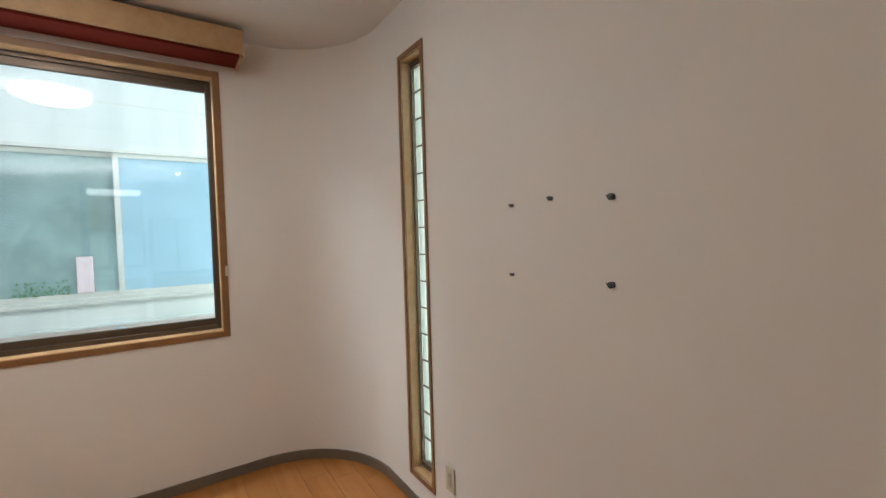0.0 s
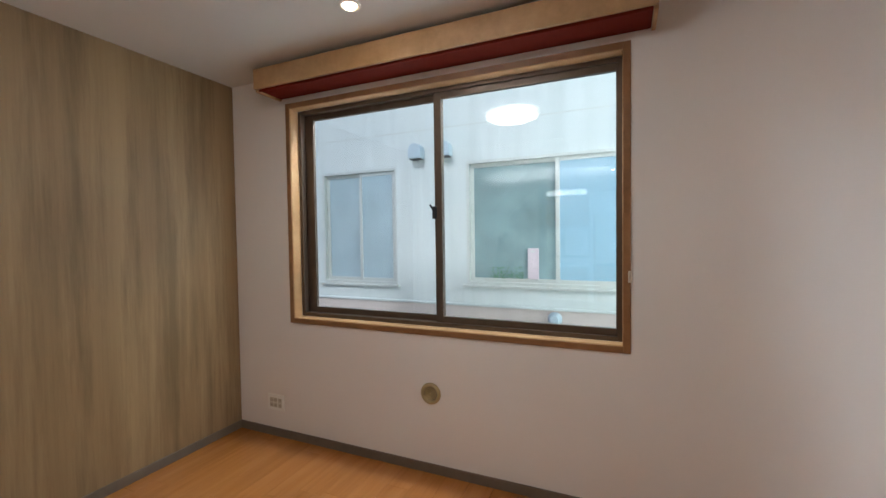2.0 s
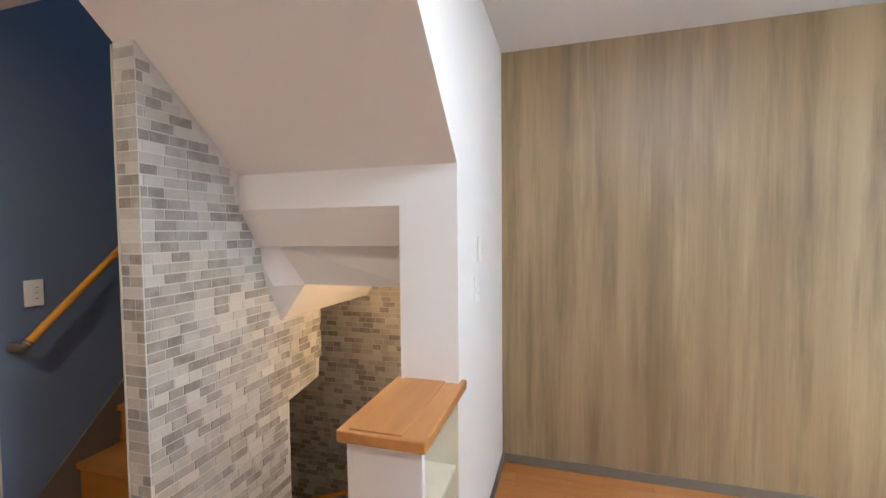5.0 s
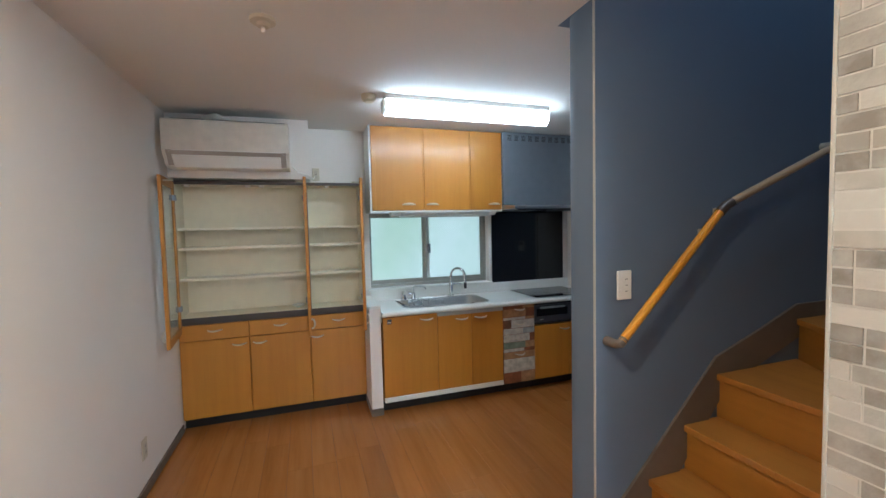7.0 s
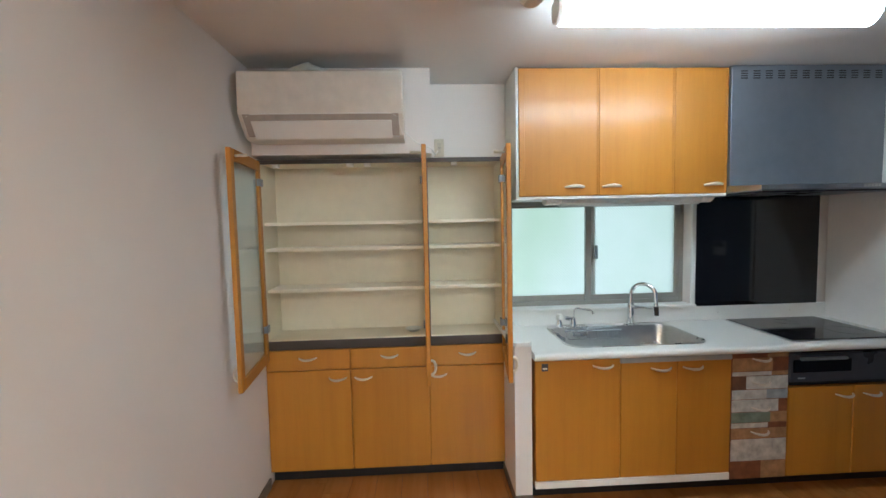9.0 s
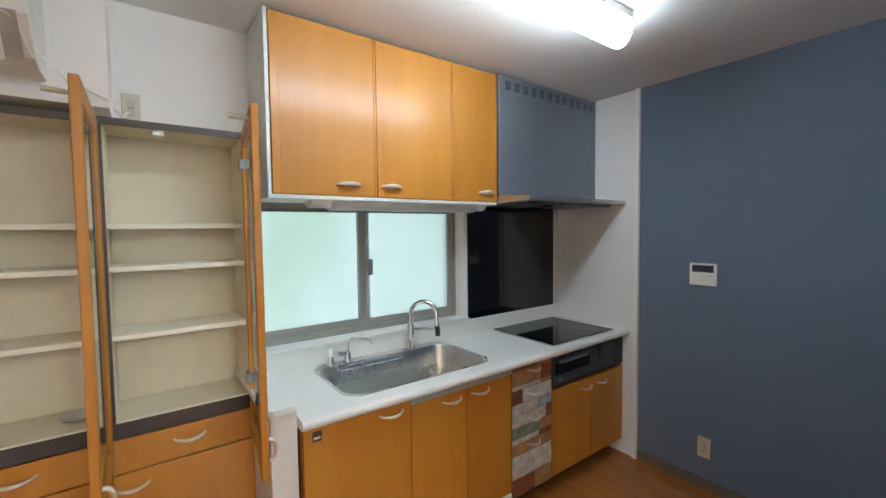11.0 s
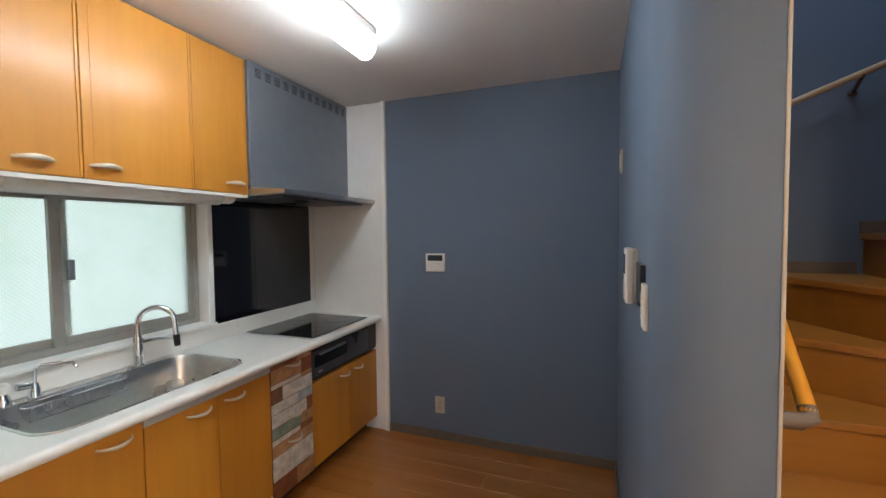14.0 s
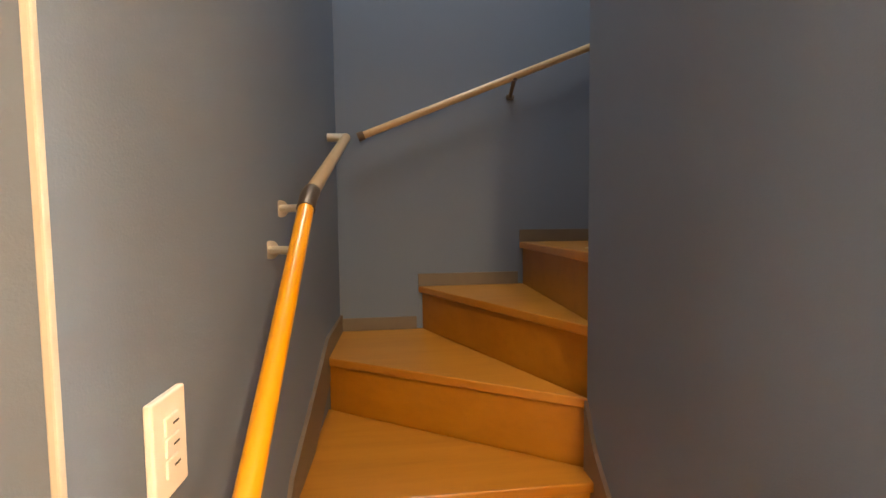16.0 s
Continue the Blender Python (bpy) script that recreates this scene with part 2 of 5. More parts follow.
def render_coat(name):
    """White outdoor render with faint vertical rain streaks."""
    m, t, b = material(name, 0.88)
    streak = noise_out(t, coords(t, (5.0, 5.0, 0.35)), 1.0, 5, 0.6)
    blot = noise_out(t, coords(t), 1.3, 3)
    col = mix(t, 0.5, ramp(t, streak, ((0.35, (0.56, 0.60, 0.57)), (0.6, (0.70, 0.735, 0.71)))), ramp(t, blot, ((0.3, (0.62, 0.67, 0.655)), (0.7, (0.69, 0.725, 0.70)))))
    t.links.new(col, b.inputs["Base Color"])
    relief(t, b, noise_out(t, coords(t), 70, 4), 0.3, 0.003)
    return m


M_FACADE = render_coat("white render facade")
M_FACLOW = plain("pinkish lower render", (0.62, 0.53, 0.48), 0.85, 0, 0.05, 5, 0.3)
M_ALU = plain("pale aluminium", (0.60, 0.62, 0.58), 0.4, 0.3)
M_FARGL = plain("far window pane green grey", (0.24, 0.34, 0.34), 0.12, 0, 0.3, 1.5)
# opaque panes of the left far window, reflected light put into the pale colour
M_FARPL = plain("far window pane painted reflection", (0.40, 0.50, 0.53), 0.15, 0, 0.1, 2)
M_KALU = plain("weathered aluminium", (0.33, 0.32, 0.29), 0.42, 0.4)
M_FARBL = plain("far window pane blue", (0.30, 0.46, 0.55), 0.15, 0, 0.06, 2)
M_GROUND = plain("grey concrete ground", (0.30, 0.30, 0.29), 0.9)

# ---- mesh helpers ----


def box(x0, x1, y0, y1, z0, z1, bevel=0.0, seg=2):
    bm = bmesh.new()
    bmesh.ops.create_cube(bm, size=1)
    bmesh.ops.scale(bm, vec=(abs(x1 - x0), abs(y1 - y0), abs(z1 - z0)), verts=bm.verts)
    bmesh.ops.translate(bm, vec=((x0 + x1) / 2, (y0 + y1) / 2, (z0 + z1) / 2), verts=bm.verts)
    if bevel:
        bmesh.ops.bevel(bm, geom=bm.edges[:], offset=bevel, segments=seg, profile=0.5, affect="EDGES")
    return bm


def join(*bms):
    out = bmesh.new()
    for b in bms:
        me = bpy.data.meshes.new("tmp")
        b.to_mesh(me)
        out.from_mesh(me)
        bpy.data.meshes.remove(me)
    return out


def prism(points, axis, a, b, bevel=0.0):
    """A polygon, given in the two other axes in order, drawn out along axis from a to b."""
    bm = bmesh.new()
    def place(p, w):
        q = list(p)
        q.insert("xyz".index(axis), w)
        return q
    lo = [bm.verts.new(place(p, a)) for p in points]
    hi = [bm.verts.new(place(p, b)) for p in points]
    n = len(points)
    bm.faces.new(lo)
    bm.faces.new(hi)
    for i in range(n):
        bm.faces.new((lo[i], lo[(i + 1) % n], hi[(i + 1) % n], hi[i]))
    bmesh.ops.recalc_face_normals(bm, faces=bm.faces)
    if bevel:
        bmesh.ops.bevel(bm, geom=bm.edges[:], offset=bevel, segments=2, profile=0.5, affect="EDGES")
    return bm


def tube(points, r, seg=12, caps=True):
    """A round bar along a line of points."""
    bm = bmesh.new()
    pts = [Vector(p) for p in points]
    rings = []
    up = Vector((0.123, 0.456, 0.88)).normalized()
    for i, p in enumerate(pts):
        d = (pts[min(i + 1, len(pts) - 1)] - pts[max(i - 1, 0)]).normalized()
        a = d.cross(up).normalized()
        c = d.cross(a)
        rr = r[i] if isinstance(r, (list, tuple)) else r
        rings.append([bm.verts.new(p + rr * (math.cos(k) * a + math.sin(k) * c)) for k in (2 * math.pi * j / seg for j in range(seg))])
    for A, B in zip(rings, rings[1:]):
        for j in range(seg):
            f = bm.faces.new((A[j], A[(j + 1) % seg], B[(j + 1) % seg], B[j]))
            f.smooth = True
    if caps:
        bm.faces.new(rings[0])
        bm.faces.new(rings[-1])
    bmesh.ops.recalc_face_normals(bm, faces=bm.faces)
    return bm


def turned(profile, center, axis="z", seg=28):
    """A turned shape: (radius, height) pairs about an axis through center."""
    bm = bmesh.new()
    rings = []
    for r, h in profile:
        ring = []
        for j in range(seg):
            a = 2 * math.pi * j / seg
            u, v = r * math.cos(a), r * math.sin(a)
            q = {"z": (u, v, h), "y": (u, h, v), "x": (h, u, v)}[axis]
            ring.append(bm.verts.new(Vector(center) + Vector(q)))
        rings.append(ring)
    for A, B in zip(rings, rings[1:]):
        for j in range(seg):
            bm.faces.new((A[j], A[(j + 1) % seg], B[(j + 1) % seg], B[j])).smooth = True
    if profile[0][0] > 0:
        for j in range(seg):
            bm.faces.new((rings[-1][j], rings[-1][(j + 1) % seg], rings[0][(j + 1) % seg], rings[0][j])).smooth = True
    bmesh.ops.remove_doubles(bm, verts=bm.verts, dist=1e-5)
    bmesh.ops.recalc_face_normals(bm, faces=bm.faces)
    return bm


def slab(axis, a, b, u, v, holes=()):
    """A wall or ceiling across axis from a to b, over the spans u and v of the other axes, with rectangular holes (u0, u1, v0, v1)."""
    us = sorted({*u, *(h[0] for h in holes), *(h[1] for h in holes)})
    vs = sorted({*v, *(h[2] for h in holes), *(h[3] for h in holes)})
    us, vs = [k for k in us if u[0] <= k <= u[1]], [k for k in vs if v[0] <= k <= v[1]]
    def solid(i, j):
        if not (0 <= i < len(us) - 1 and 0 <= j < len(vs) - 1):
            return False
        cu, cv = (us[i] + us[i + 1]) / 2, (vs[j] + vs[j + 1]) / 2
        return not any(h[0] < cu < h[1] and h[2] < cv < h[3] for h in holes)
    bm = bmesh.new()
    made = {}
    def vert(i, j, w):
        if (i, j, w) not in made:
            q = [us[i], vs[j]]
            q.insert("xyz".index(axis), w)
            made[i, j, w] = bm.verts.new(q)
        return made[i, j, w]
    for i in range(len(us) - 1):
        for j in range(len(vs) - 1):
            if not solid(i, j):
                continue
            for w in (a, b):
                bm.faces.new((vert(i, j, w), vert(i + 1, j, w), vert(i + 1, j + 1, w), vert(i, j + 1, w)))
            for di, dj, p, q in ((-1, 0, (i, j), (i, j + 1)), (1, 0, (i + 1, j), (i + 1, j + 1)), (0, -1, (i, j), (i + 1, j)), (0, 1, (i, j + 1), (i + 1, j + 1))):
                if not solid(i + di, j + dj):
                    bm.faces.new((vert(*p, a), vert(*q, a), vert(*q, b), vert(*p, b)))
    bmesh.ops.recalc_face_normals(bm, faces=bm.faces)
    return bm


def origin(o):
    v = Vector((0, 0, 0))
    while o:
        v, o = v + o.location, o.parent
    return v


def part(name, bm, mat, parent=None, label=""):
    """Links a bmesh, given in world places, as one mesh object under a thing or a part."""
    me = bpy.data.meshes.new(name)
    if parent:
        bmesh.ops.translate(bm, vec=-origin(parent), verts=bm.verts)
    for e in bm.edges:
        if len(e.link_faces) == 2 and e.calc_face_angle(0) > 0.62:
            e.smooth = False
    bm.to_mesh(me)
    bm.free()
    me.materials.append(mat)
    ob = new(name, me)
    ob.parent = parent
    return tagged(ob, label)


def thing(name, at, label, category, group="", kind=""):
    ob = new(name)
    ob.location, ob.empty_display_size = at, 0.1
    return tagged(ob, label, category, group, kind)


def setting(name, bm, mat, label, category="wall"):
    return tagged(part(name, bm, mat), label, category, "", "structure")

# ---- structure ----
EAST, WEST, SOUTH = 3.57, -0.04, -7.0
HIGH, LOW, STEP = 2.66, 2.40, -3.40
CORE_X0, CORE_X1, CORE_S, CORE_N = 0.84, 1.60, -3.77, -3.67
PART_N, PART_S, PART_X = -4.57, -4.81, 1.57
STAIR_N, NOOK = -2.90, -2.66

setting("wall_north", slab("y", 0, 0.16, (-0.16, 3.73), (0, 2.8), [(0.565, 2.78, 0.90, 2.43)]), M_WALL, "off-white papered wall round the wide window")
R = 0.62
arc = [(EAST - R + R * math.sin(a), -R + R * math.cos(a)) for a in (radians(90 * k / 24) for k in range(25))]
curve = prism(arc + [(EAST, -0.0015), (EAST - R, -0.0015)][:1], "z", 0.0, HIGH)
for f in curve.faces:
    f.smooth = abs(f.normal.z) < 0.1 and f.normal.x < -0.001 and f.normal.y < -0.001
setting("wall_curved_corner", curve, M_WALL, "rounded off-white papered inner corner")
KEAST = 3.605
setting("wall_east_kitchen", box(KEAST, EAST + 0.16, -7.16, -3.74, 0, 2.8), M_WALL, "long off-white papered kitchen wall")
setting("wall_east", slab("x", EAST, EAST + 0.16, (-3.74, 0), (0, 2.8), [(-1.072, -0.862, 0.185, 2.37)]), M_WALL, "long off-white papered wall with a slit window")
setting("wall_wood", box(-0.16, 0, NOOK, 0, 0, 2.8), M_PANELW, "feature wall in brown vertical wood grain sheet")
setting("wall_nook", prism([(WEST, -2.8), (1.148, -2.8), (1.148, 1.785), (2.13, 2.66), (2.13, 4.3), (WEST, 4.3)], "y", STAIR_N, NOOK), M_WALL, "off-white papered partition beside the stairs")
setting("wall_west", slab("x", -0.20, WEST, (-7.16, NOOK), (-2.8, 4.3)), M_BLUE, "slate blue papered wall of kitchen and stairwell")
setting("wall_south", slab("y", SOUTH - 0.16, SOUTH, (-0.2, 3.73), (0, 2.8), [(0.905, 2.105, 0.96, 1.665)]), M_WALL, "off-white papered kitchen wall with a wide window")
setting("wall_bulkhead", box(2.61, KEAST, SOUTH, -6.72, 1.93, LOW), M_WALL, "white boxed-out wall above the display cupboard")
# partition with a rounded end towards the kitchen
rad = 0.13
cor = [(PART_X - rad + rad * math.cos(a), PART_S + rad + rad * math.sin(a)) for a in (radians(-90 + 90 * k / 12) for k in range(13))]
pt = prism([(WEST, PART_S)] + cor + [(PART_X, PART_N), (WEST, PART_N)], "z", 0, LOW)
for f in pt.faces:
    if abs(f.normal.z) < 0.1 and f.normal.x > 0.02 and f.normal.y < -0.02:
        f.smooth = True
setting("wall_partition", pt, M_BLUE, "slate blue papered partition with a rounded end")
setting("wall_partition_upper", box(WEST, PART_X, PART_S, PART_N, LOW, 4.3), M_BLUE, "slate blue papered upper stairwell wall")
setting("trim_partition", box(PART_X - 0.005, PART_X + 0.003, PART_N - 0.005, PART_N + 0.003, 0.06, LOW, 0.002), M_BEAD, "cream corner bead on the partition edge", "trim")
setting("wall_core", prism([(CORE_X0, -2.8), (CORE_X1, -2.8), (CORE_X1, 4.3), (CORE_X0, 4.3)], "y", CORE_S, CORE_N - 0.008), M_BLUE, "slate blue papered wall the stairs wind round")
setting("wall_stairwell_north", box(WEST, 1.0, STAIR_N - 0.006, STAIR_N, 1.82, 4.3), M_BLUE, "slate blue papered upper stairwell wall")
setting("trim_core", box(CORE_X1 - 0.002, CORE_X1 + 0.010, CORE_S - 0.005, CORE_S + 0.003, 0.0, 2.18, 0.002), M_BEAD, "cream corner bead on the brick wall edge", "trim")
setting("stair_soffit", prism([(1.148, 1.63), (1.148, 1.785), (2.13, 2.66), (2.13, 2.80), (1.02, 1.81), (0.95, 1.81), (0.95, 1.464), (1.046, 1.464)], "y", CORE_N - 0.03, STAIR_N), M_WALL, "off-white papered sloping underside of the upper flight", "ceiling")
setting("stair_soffit_edge", prism([(CORE_X1, 2.188), (2.13, 2.66), (2.13, 2.80), (CORE_X1, 2.33)], "y", CORE_S, CORE_N - 0.008), M_WALL, "off-white papered lower edge of the upper flight", "ceiling")
setting("wall_core_upper", prism([(CORE_X1, 2.33), (2.13, 2.80), (2.13, 4.3), (CORE_X1, 4.3)], "y", CORE_S, CORE_N - 0.008), M_BLUE, "slate blue papered wall above the upper flight")


def shell(points, faces):
    bm = bmesh.new()
    v = [bm.verts.new(p) for p in points]
    for f in faces:
        bm.faces.new([v[k] for k in f])
    bmesh.ops.recalc_face_normals(bm, faces=bm.faces)
    return bm


# underside of the winders: a boxed face with a folded corner, and a sloping strip running back to the far wall
US, UN = CORE_N - 0.03, STAIR_N
setting("stair_underside", shell([(1.046, US, 1.464), (0.985, -3.595, 1.464), (0.935, UN, 1.464), (1.0, US, 1.264), (0.985, -3.635, 1.264), (0.917, -3.506, 1.27), (0.917, UN, 1.27), (WEST, -3.62, 1.264), (WEST, UN, 1.27), (WEST, -3.62, 1.38), (WEST, UN, 1.40), (0.90, US + 0.02, 1.464), (0.88, UN, 1.464)],
    [(0, 1, 4, 3), (1, 5, 4), (1, 2, 6, 5), (3, 4, 7), (4, 5, 7), (5, 6, 8, 7), (0, 3, 7, 9, 11), (2, 12, 10, 8, 6), (0, 11, 12, 2, 1), (11, 9, 10, 12), (7, 8, 10, 9)]), M_WALL, "off-white papered boxed underside of the winding steps", "ceiling")
setting("stair_underside_strip", shell([(0.917, -3.506, 1.268), (WEST, -3.579, 1.19), (WEST, -3.652, 1.07), (0.902, -3.65, 1.082), (0.993, US, 1.262), (WEST, -3.66, 1.20), (WEST, -3.66, 1.07), (0.902, US, 1.082)],
    [(0, 1, 2, 3), (0, 3, 7, 4), (3, 2, 6, 7), (4, 7, 6, 5), (0, 4, 5, 1), (1, 5, 6, 2)]), M_WALL, "off-white papered slanting strip below the winding steps", "ceiling")
setting("ceiling_room", slab("z", HIGH, HIGH + 0.12, (-0.16, 3.73), (STEP, 0.16), [(-0.16, 2.13, STEP, NOOK)]), M_CEIL, "off-white papered room ceiling", "ceiling")
setting("ceiling_step", box(1.84, EAST, STEP - 0.03, STEP, LOW, HIGH), M_CEIL, "white papered drop between the two ceilings", "ceiling")
setting("ceiling_kitchen", slab("z", LOW, LOW + 0.12, (-0.16, 3.73), (-7.16, STEP - 0.03), [(-0.16, 1.59, PART_N, CORE_S), (-0.16, 1.84, CORE_S, STEP - 0.03), (-0.16, 1.57, PART_S, PART_N)]), M_CEIL, "off-white papered kitchen ceiling", "ceiling")
setting("wall_stairwell_east", box(1.60, 1.72, PART_S, CORE_S, LOW + 0.12, 4.3), M_BLUE, "slate blue upper stairwell wall")
setting("wall_stairwell_top", box(2.13, 2.2, CORE_S, NOOK, HIGH + 0.13, 4.3), M_BLUE, "slate blue upper stairwell end wall")
# added out of view; the opening only lets daylight down the stairs
setting("ceiling_stairwell", slab("z", 4.3, 4.4, (-0.2, 2.25), (PART_S, NOOK), [(0.25, 1.25, -4.5, -3.85)]), M_CEIL, "unseen white stairwell ceiling, added with an opening for daylight", "ceiling")

floor = setting("floor", slab("z", -0.06, -0.004, (-0.16, 3.73), (-7.16, 0.16), [(-0.2, CORE_X1, CORE_N, STAIR_N), (-0.2, 1.5, PART_N, CORE_S), (-0.2, CORE_X0, CORE_S, CORE_N)]), M_STRIP, "orange brown oak board floor", "floor")

# stair pit: unseen floor and walls added to shut out outside light
setting("pit_floor", box(-0.2, 1.7, -4.8, -2.6, -2.84, -2.8), M_STRIP, "unseen added floor closing the stair pit", "floor")
setting("wall_pit_east", box(1.60, 1.72, PART_N, STAIR_N, -2.8, -0.06), M_WALL, "unseen added wall below the floor edge, keeps outside light out")
setting("wall_pit_north", box(1.148, 1.72, STAIR_N, STAIR_N + 0.1, -2.8, -0.06), M_WALL, "unseen added wall beside the lower stairs, keeps outside light out")
setting("wall_pit_south", box(WEST, 1.6, PART_N - 0.1, PART_N, -2.8, -0.06), M_WALL, "unseen added wall closing the south side of the stair pit")


def skirting(name, bm):
    return setting(name, bm, M_BASE, "grey brown vinyl skirting along the wall foot", "baseboard")


skirting("baseboard", box(0.0, EAST - R, -0.012, 0, 0, 0.06, 0.003))
skirting("baseboard", box(0.0, 0.012, NOOK, -0.012, 0, 0.06, 0.003))
a2 = [(EAST - R + (R - 0.012) * math.sin(a), -R + (R - 0.012) * math.cos(a)) for a in (radians(90 * k / 24) for k in range(25))]
skirting("baseboard", prism(arc + a2[::-1], "z", 0, 0.06))
skirting("baseboard", box(EAST - 0.012, EAST, -3.74, -R, 0, 0.06, 0.003))
skirting("baseboard", box(KEAST - 0.012, KEAST, -6.74, -3.74, 0, 0.06, 0.003))
skirting("baseboard", box(WEST, WEST + 0.012, -6.36, PART_S, 0, 0.06, 0.003))
skirting("baseboard", box(WEST, PART_X - rad, PART_S - 0.012, PART_S, 0, 0.06, 0.003))
skirting("baseboard", prism(cor + [(PART_X + 0.012, PART_N), (PART_X + 0.012, PART_S + rad)] + [(PART_X - rad + (rad + 0.012) * math.cos(a), PART_S + rad + (rad + 0.012) * math.sin(a)) for a in (radians(-90 + 90 * k / 12) for k in range(12, -1, -1))], "z", 0, 0.06))
skirting("baseboard", box(0.012, 1.148, NOOK, NOOK + 0.012, 0, 0.06, 0.003))

# ---- wide window in the room ----


def frame_bars(x0, x1, z0, z1, y0, y1, w, bevel=0.002):
    """Four bars round an opening in a wall across y."""
    return [("left_bar", box(x0, x0 + w, y0, y1, z0, z1, bevel)), ("right_bar", box(x1 - w, x1, y0, y1, z0, z1, bevel)),
            ("top_bar", box(x0 + w, x1 - w, y0, y1, z1 - w, z1, bevel)), ("bottom_bar", box(x0 + w, x1 - w, y0, y1, z0, z0 + w, bevel))]


win = thing("window_1", (1.67, 0, 0.9), "wide sliding window with bronze sashes in a wooden casing", "window", "", "structure")
for n, b in frame_bars(0.537, 2.808, 0.872, 2.457, -0.008, 0.0, 0.036):
    part("casing", b, M_CASED, win, "red brown casing edge")
for n, b in frame_bars(0.565, 2.78, 0.90, 2.43, 0.0, 0.075, 0.012):
    part("lining", b, M_CASE, win, "pale wood lining")
for n, b in frame_bars(0.577, 2.768, 0.912, 2.418, 0.075, 0.155, 0.026):
    part("window_frame", b, M_SASH, win)
for x0, x1, y, wl_, wr_ in ((0.604, 1.715, 0.120, 0.072, 0.045), (1.672, 2.775, 0.088, 0.050, 0.038)):
    sash = part("sash", join(box(x0, x0 + wl_, y, y + 0.028, 0.938, 2.392, 0.002), box(x1 - wr_, x1, y, y + 0.028, 0.938, 2.392, 0.002), box(x0 + wl_, x1 - wr_, y, y + 0.028, 2.352, 2.392, 0.002), box(x0 + wl_, x1 - wr_, y, y + 0.028, 0.938, 0.978, 0.002)), M_SASH, win)
    g = part("pane", box(x0 + wl_ - 0.004, x1 - wr_ + 0.004, y + 0.011, y + 0.017, 0.974, 2.356), M_GLASS, sash)
    g.visible_shadow = False
part("latch", join(box(1.662, 1.688, 0.066, 0.088, 1.60, 1.68, 0.004), tube([(1.675, 0.062, 1.65), (1.655, 0.05, 1.69)], 0.006)), M_DARK, win, "dark crescent latch")
part("catch", box(2.795, 2.812, -0.02, -0.008, 1.24, 1.30, 0.003), M_NICKEL, win, "small brass catch")

pel = thing("pelmet", (1.7, -0.1, 2.5), "plain wooden curtain pelmet above the wide window", "curtain pelmet")
part("front_board", box(0.482, 2.917, -0.234, -0.214, 2.50, 2.632, 0.002), M_CASE, pel)
part("top_board", box(0.482, 2.917, -0.214, 0, 2.615, 2.632, 0.002), M_CASE, pel)
part("end_board", box(0.482, 0.50, -0.214, 0, 2.484, 2.615, 0.002), M_CASE, pel)
part("end_board", box(2.899, 2.917, -0.214, 0, 2.484, 2.615, 0.002), M_CASE, pel)
part("lining_board", box(0.502, 2.897, -0.200, -0.004, 2.496, 2.506), M_MAROON, pel, "dark red underside of the pelmet")
part("lining_strip", box(0.502, 2.897, -0.206, -0.200, 2.488, 2.54), M_MAROON, pel, "dark red strip behind the front")

slit = thing("window_2", (EAST, -0.97, 0.16), "tall narrow slit window with figured glass and thin bars", "window", "", "structure")
for z0, z1, y0, y1 in ((0.16, 2.395, -1.095, -1.072), (0.16, 2.395, -0.862, -0.84), (2.37, 2.395, -1.072, -0.862), (0.16, 0.185, -1.072, -0.862)):
    part("casing", box(EAST - 0.008, EAST, y0, y1, z0, z1, 0.002), M_CASED, slit)
for z0, z1, y0, y1 in ((0.185, 2.37, -1.072, -1.062), (0.185, 2.37, -0.872, -0.862), (2.36, 2.37, -1.062, -0.872), (0.185, 0.195, -1.062, -0.872)):
    part("lining", box(EAST, EAST + 0.05, y0, y1, z0, z1, 0.001), M_CASE, slit)
for z0, z1, y0, y1 in ((0.195, 2.36, -1.062, -1.048), (0.195, 2.36, -0.884, -0.872), (2.33, 2.36, -1.042, -0.892), (0.195, 0.225, -1.042, -0.892)):
    part("window_frame", box(EAST + 0.05, EAST + 0.09, y0, y1, z0, z1, 0.002), M_SASH, slit)
part("pane", box(EAST + 0.068, EAST + 0.074, -1.045, -0.889, 0.22, 2.335), M_SLITG, slit).visible_shadow = False
for k in range(14):
    part("glazing_bar", box(EAST + 0.058, EAST + 0.066, -1.042, -0.892, 0.355 + k * 0.142, 0.361 + k * 0.142), M_SASH, slit)

# added sheet that glows, so the slit pane looks daylit
setting("backdrop_side", box(4.9, 4.92, -6, 5, -1, 4), lit_backdrop("glowing pale backdrop", (0.70, 0.86, 0.80), (0.92, 1.0, 0.97), 4.5), "glowing pale backdrop sheet added behind the slit window", "backdrop")

# ---- kitchen window ----
kwin = thing("window_3", (1.5, -7.1, 0.96), "sliding kitchen window with wired frosted glass", "window", "", "structure")
for n, b in frame_bars(0.905, 2.105, 0.96, 1.665, -7.155, -7.075, 0.028):
    part("window_frame", b, M_KALU, kwin)
for x0, x1, y in ((1.50, 2.112, -7.135), (0.92, 1.578, -7.108)):
    sash = part("sash", join(*(b for _, b in frame_bars(x0, x1, 0.985, 1.66, y, y + 0.024, 0.040))), M_KALU, kwin)
    part("pane", box(x0 + 0.036, x1 - 0.036, y + 0.009, y + 0.014, 1.02, 1.625), M_FROST, sash).visible_shadow = False
part("latch", box(1.497, 1.525, -7.084, -7.07, 1.27, 1.36, 0.005), M_SILVER, kwin)
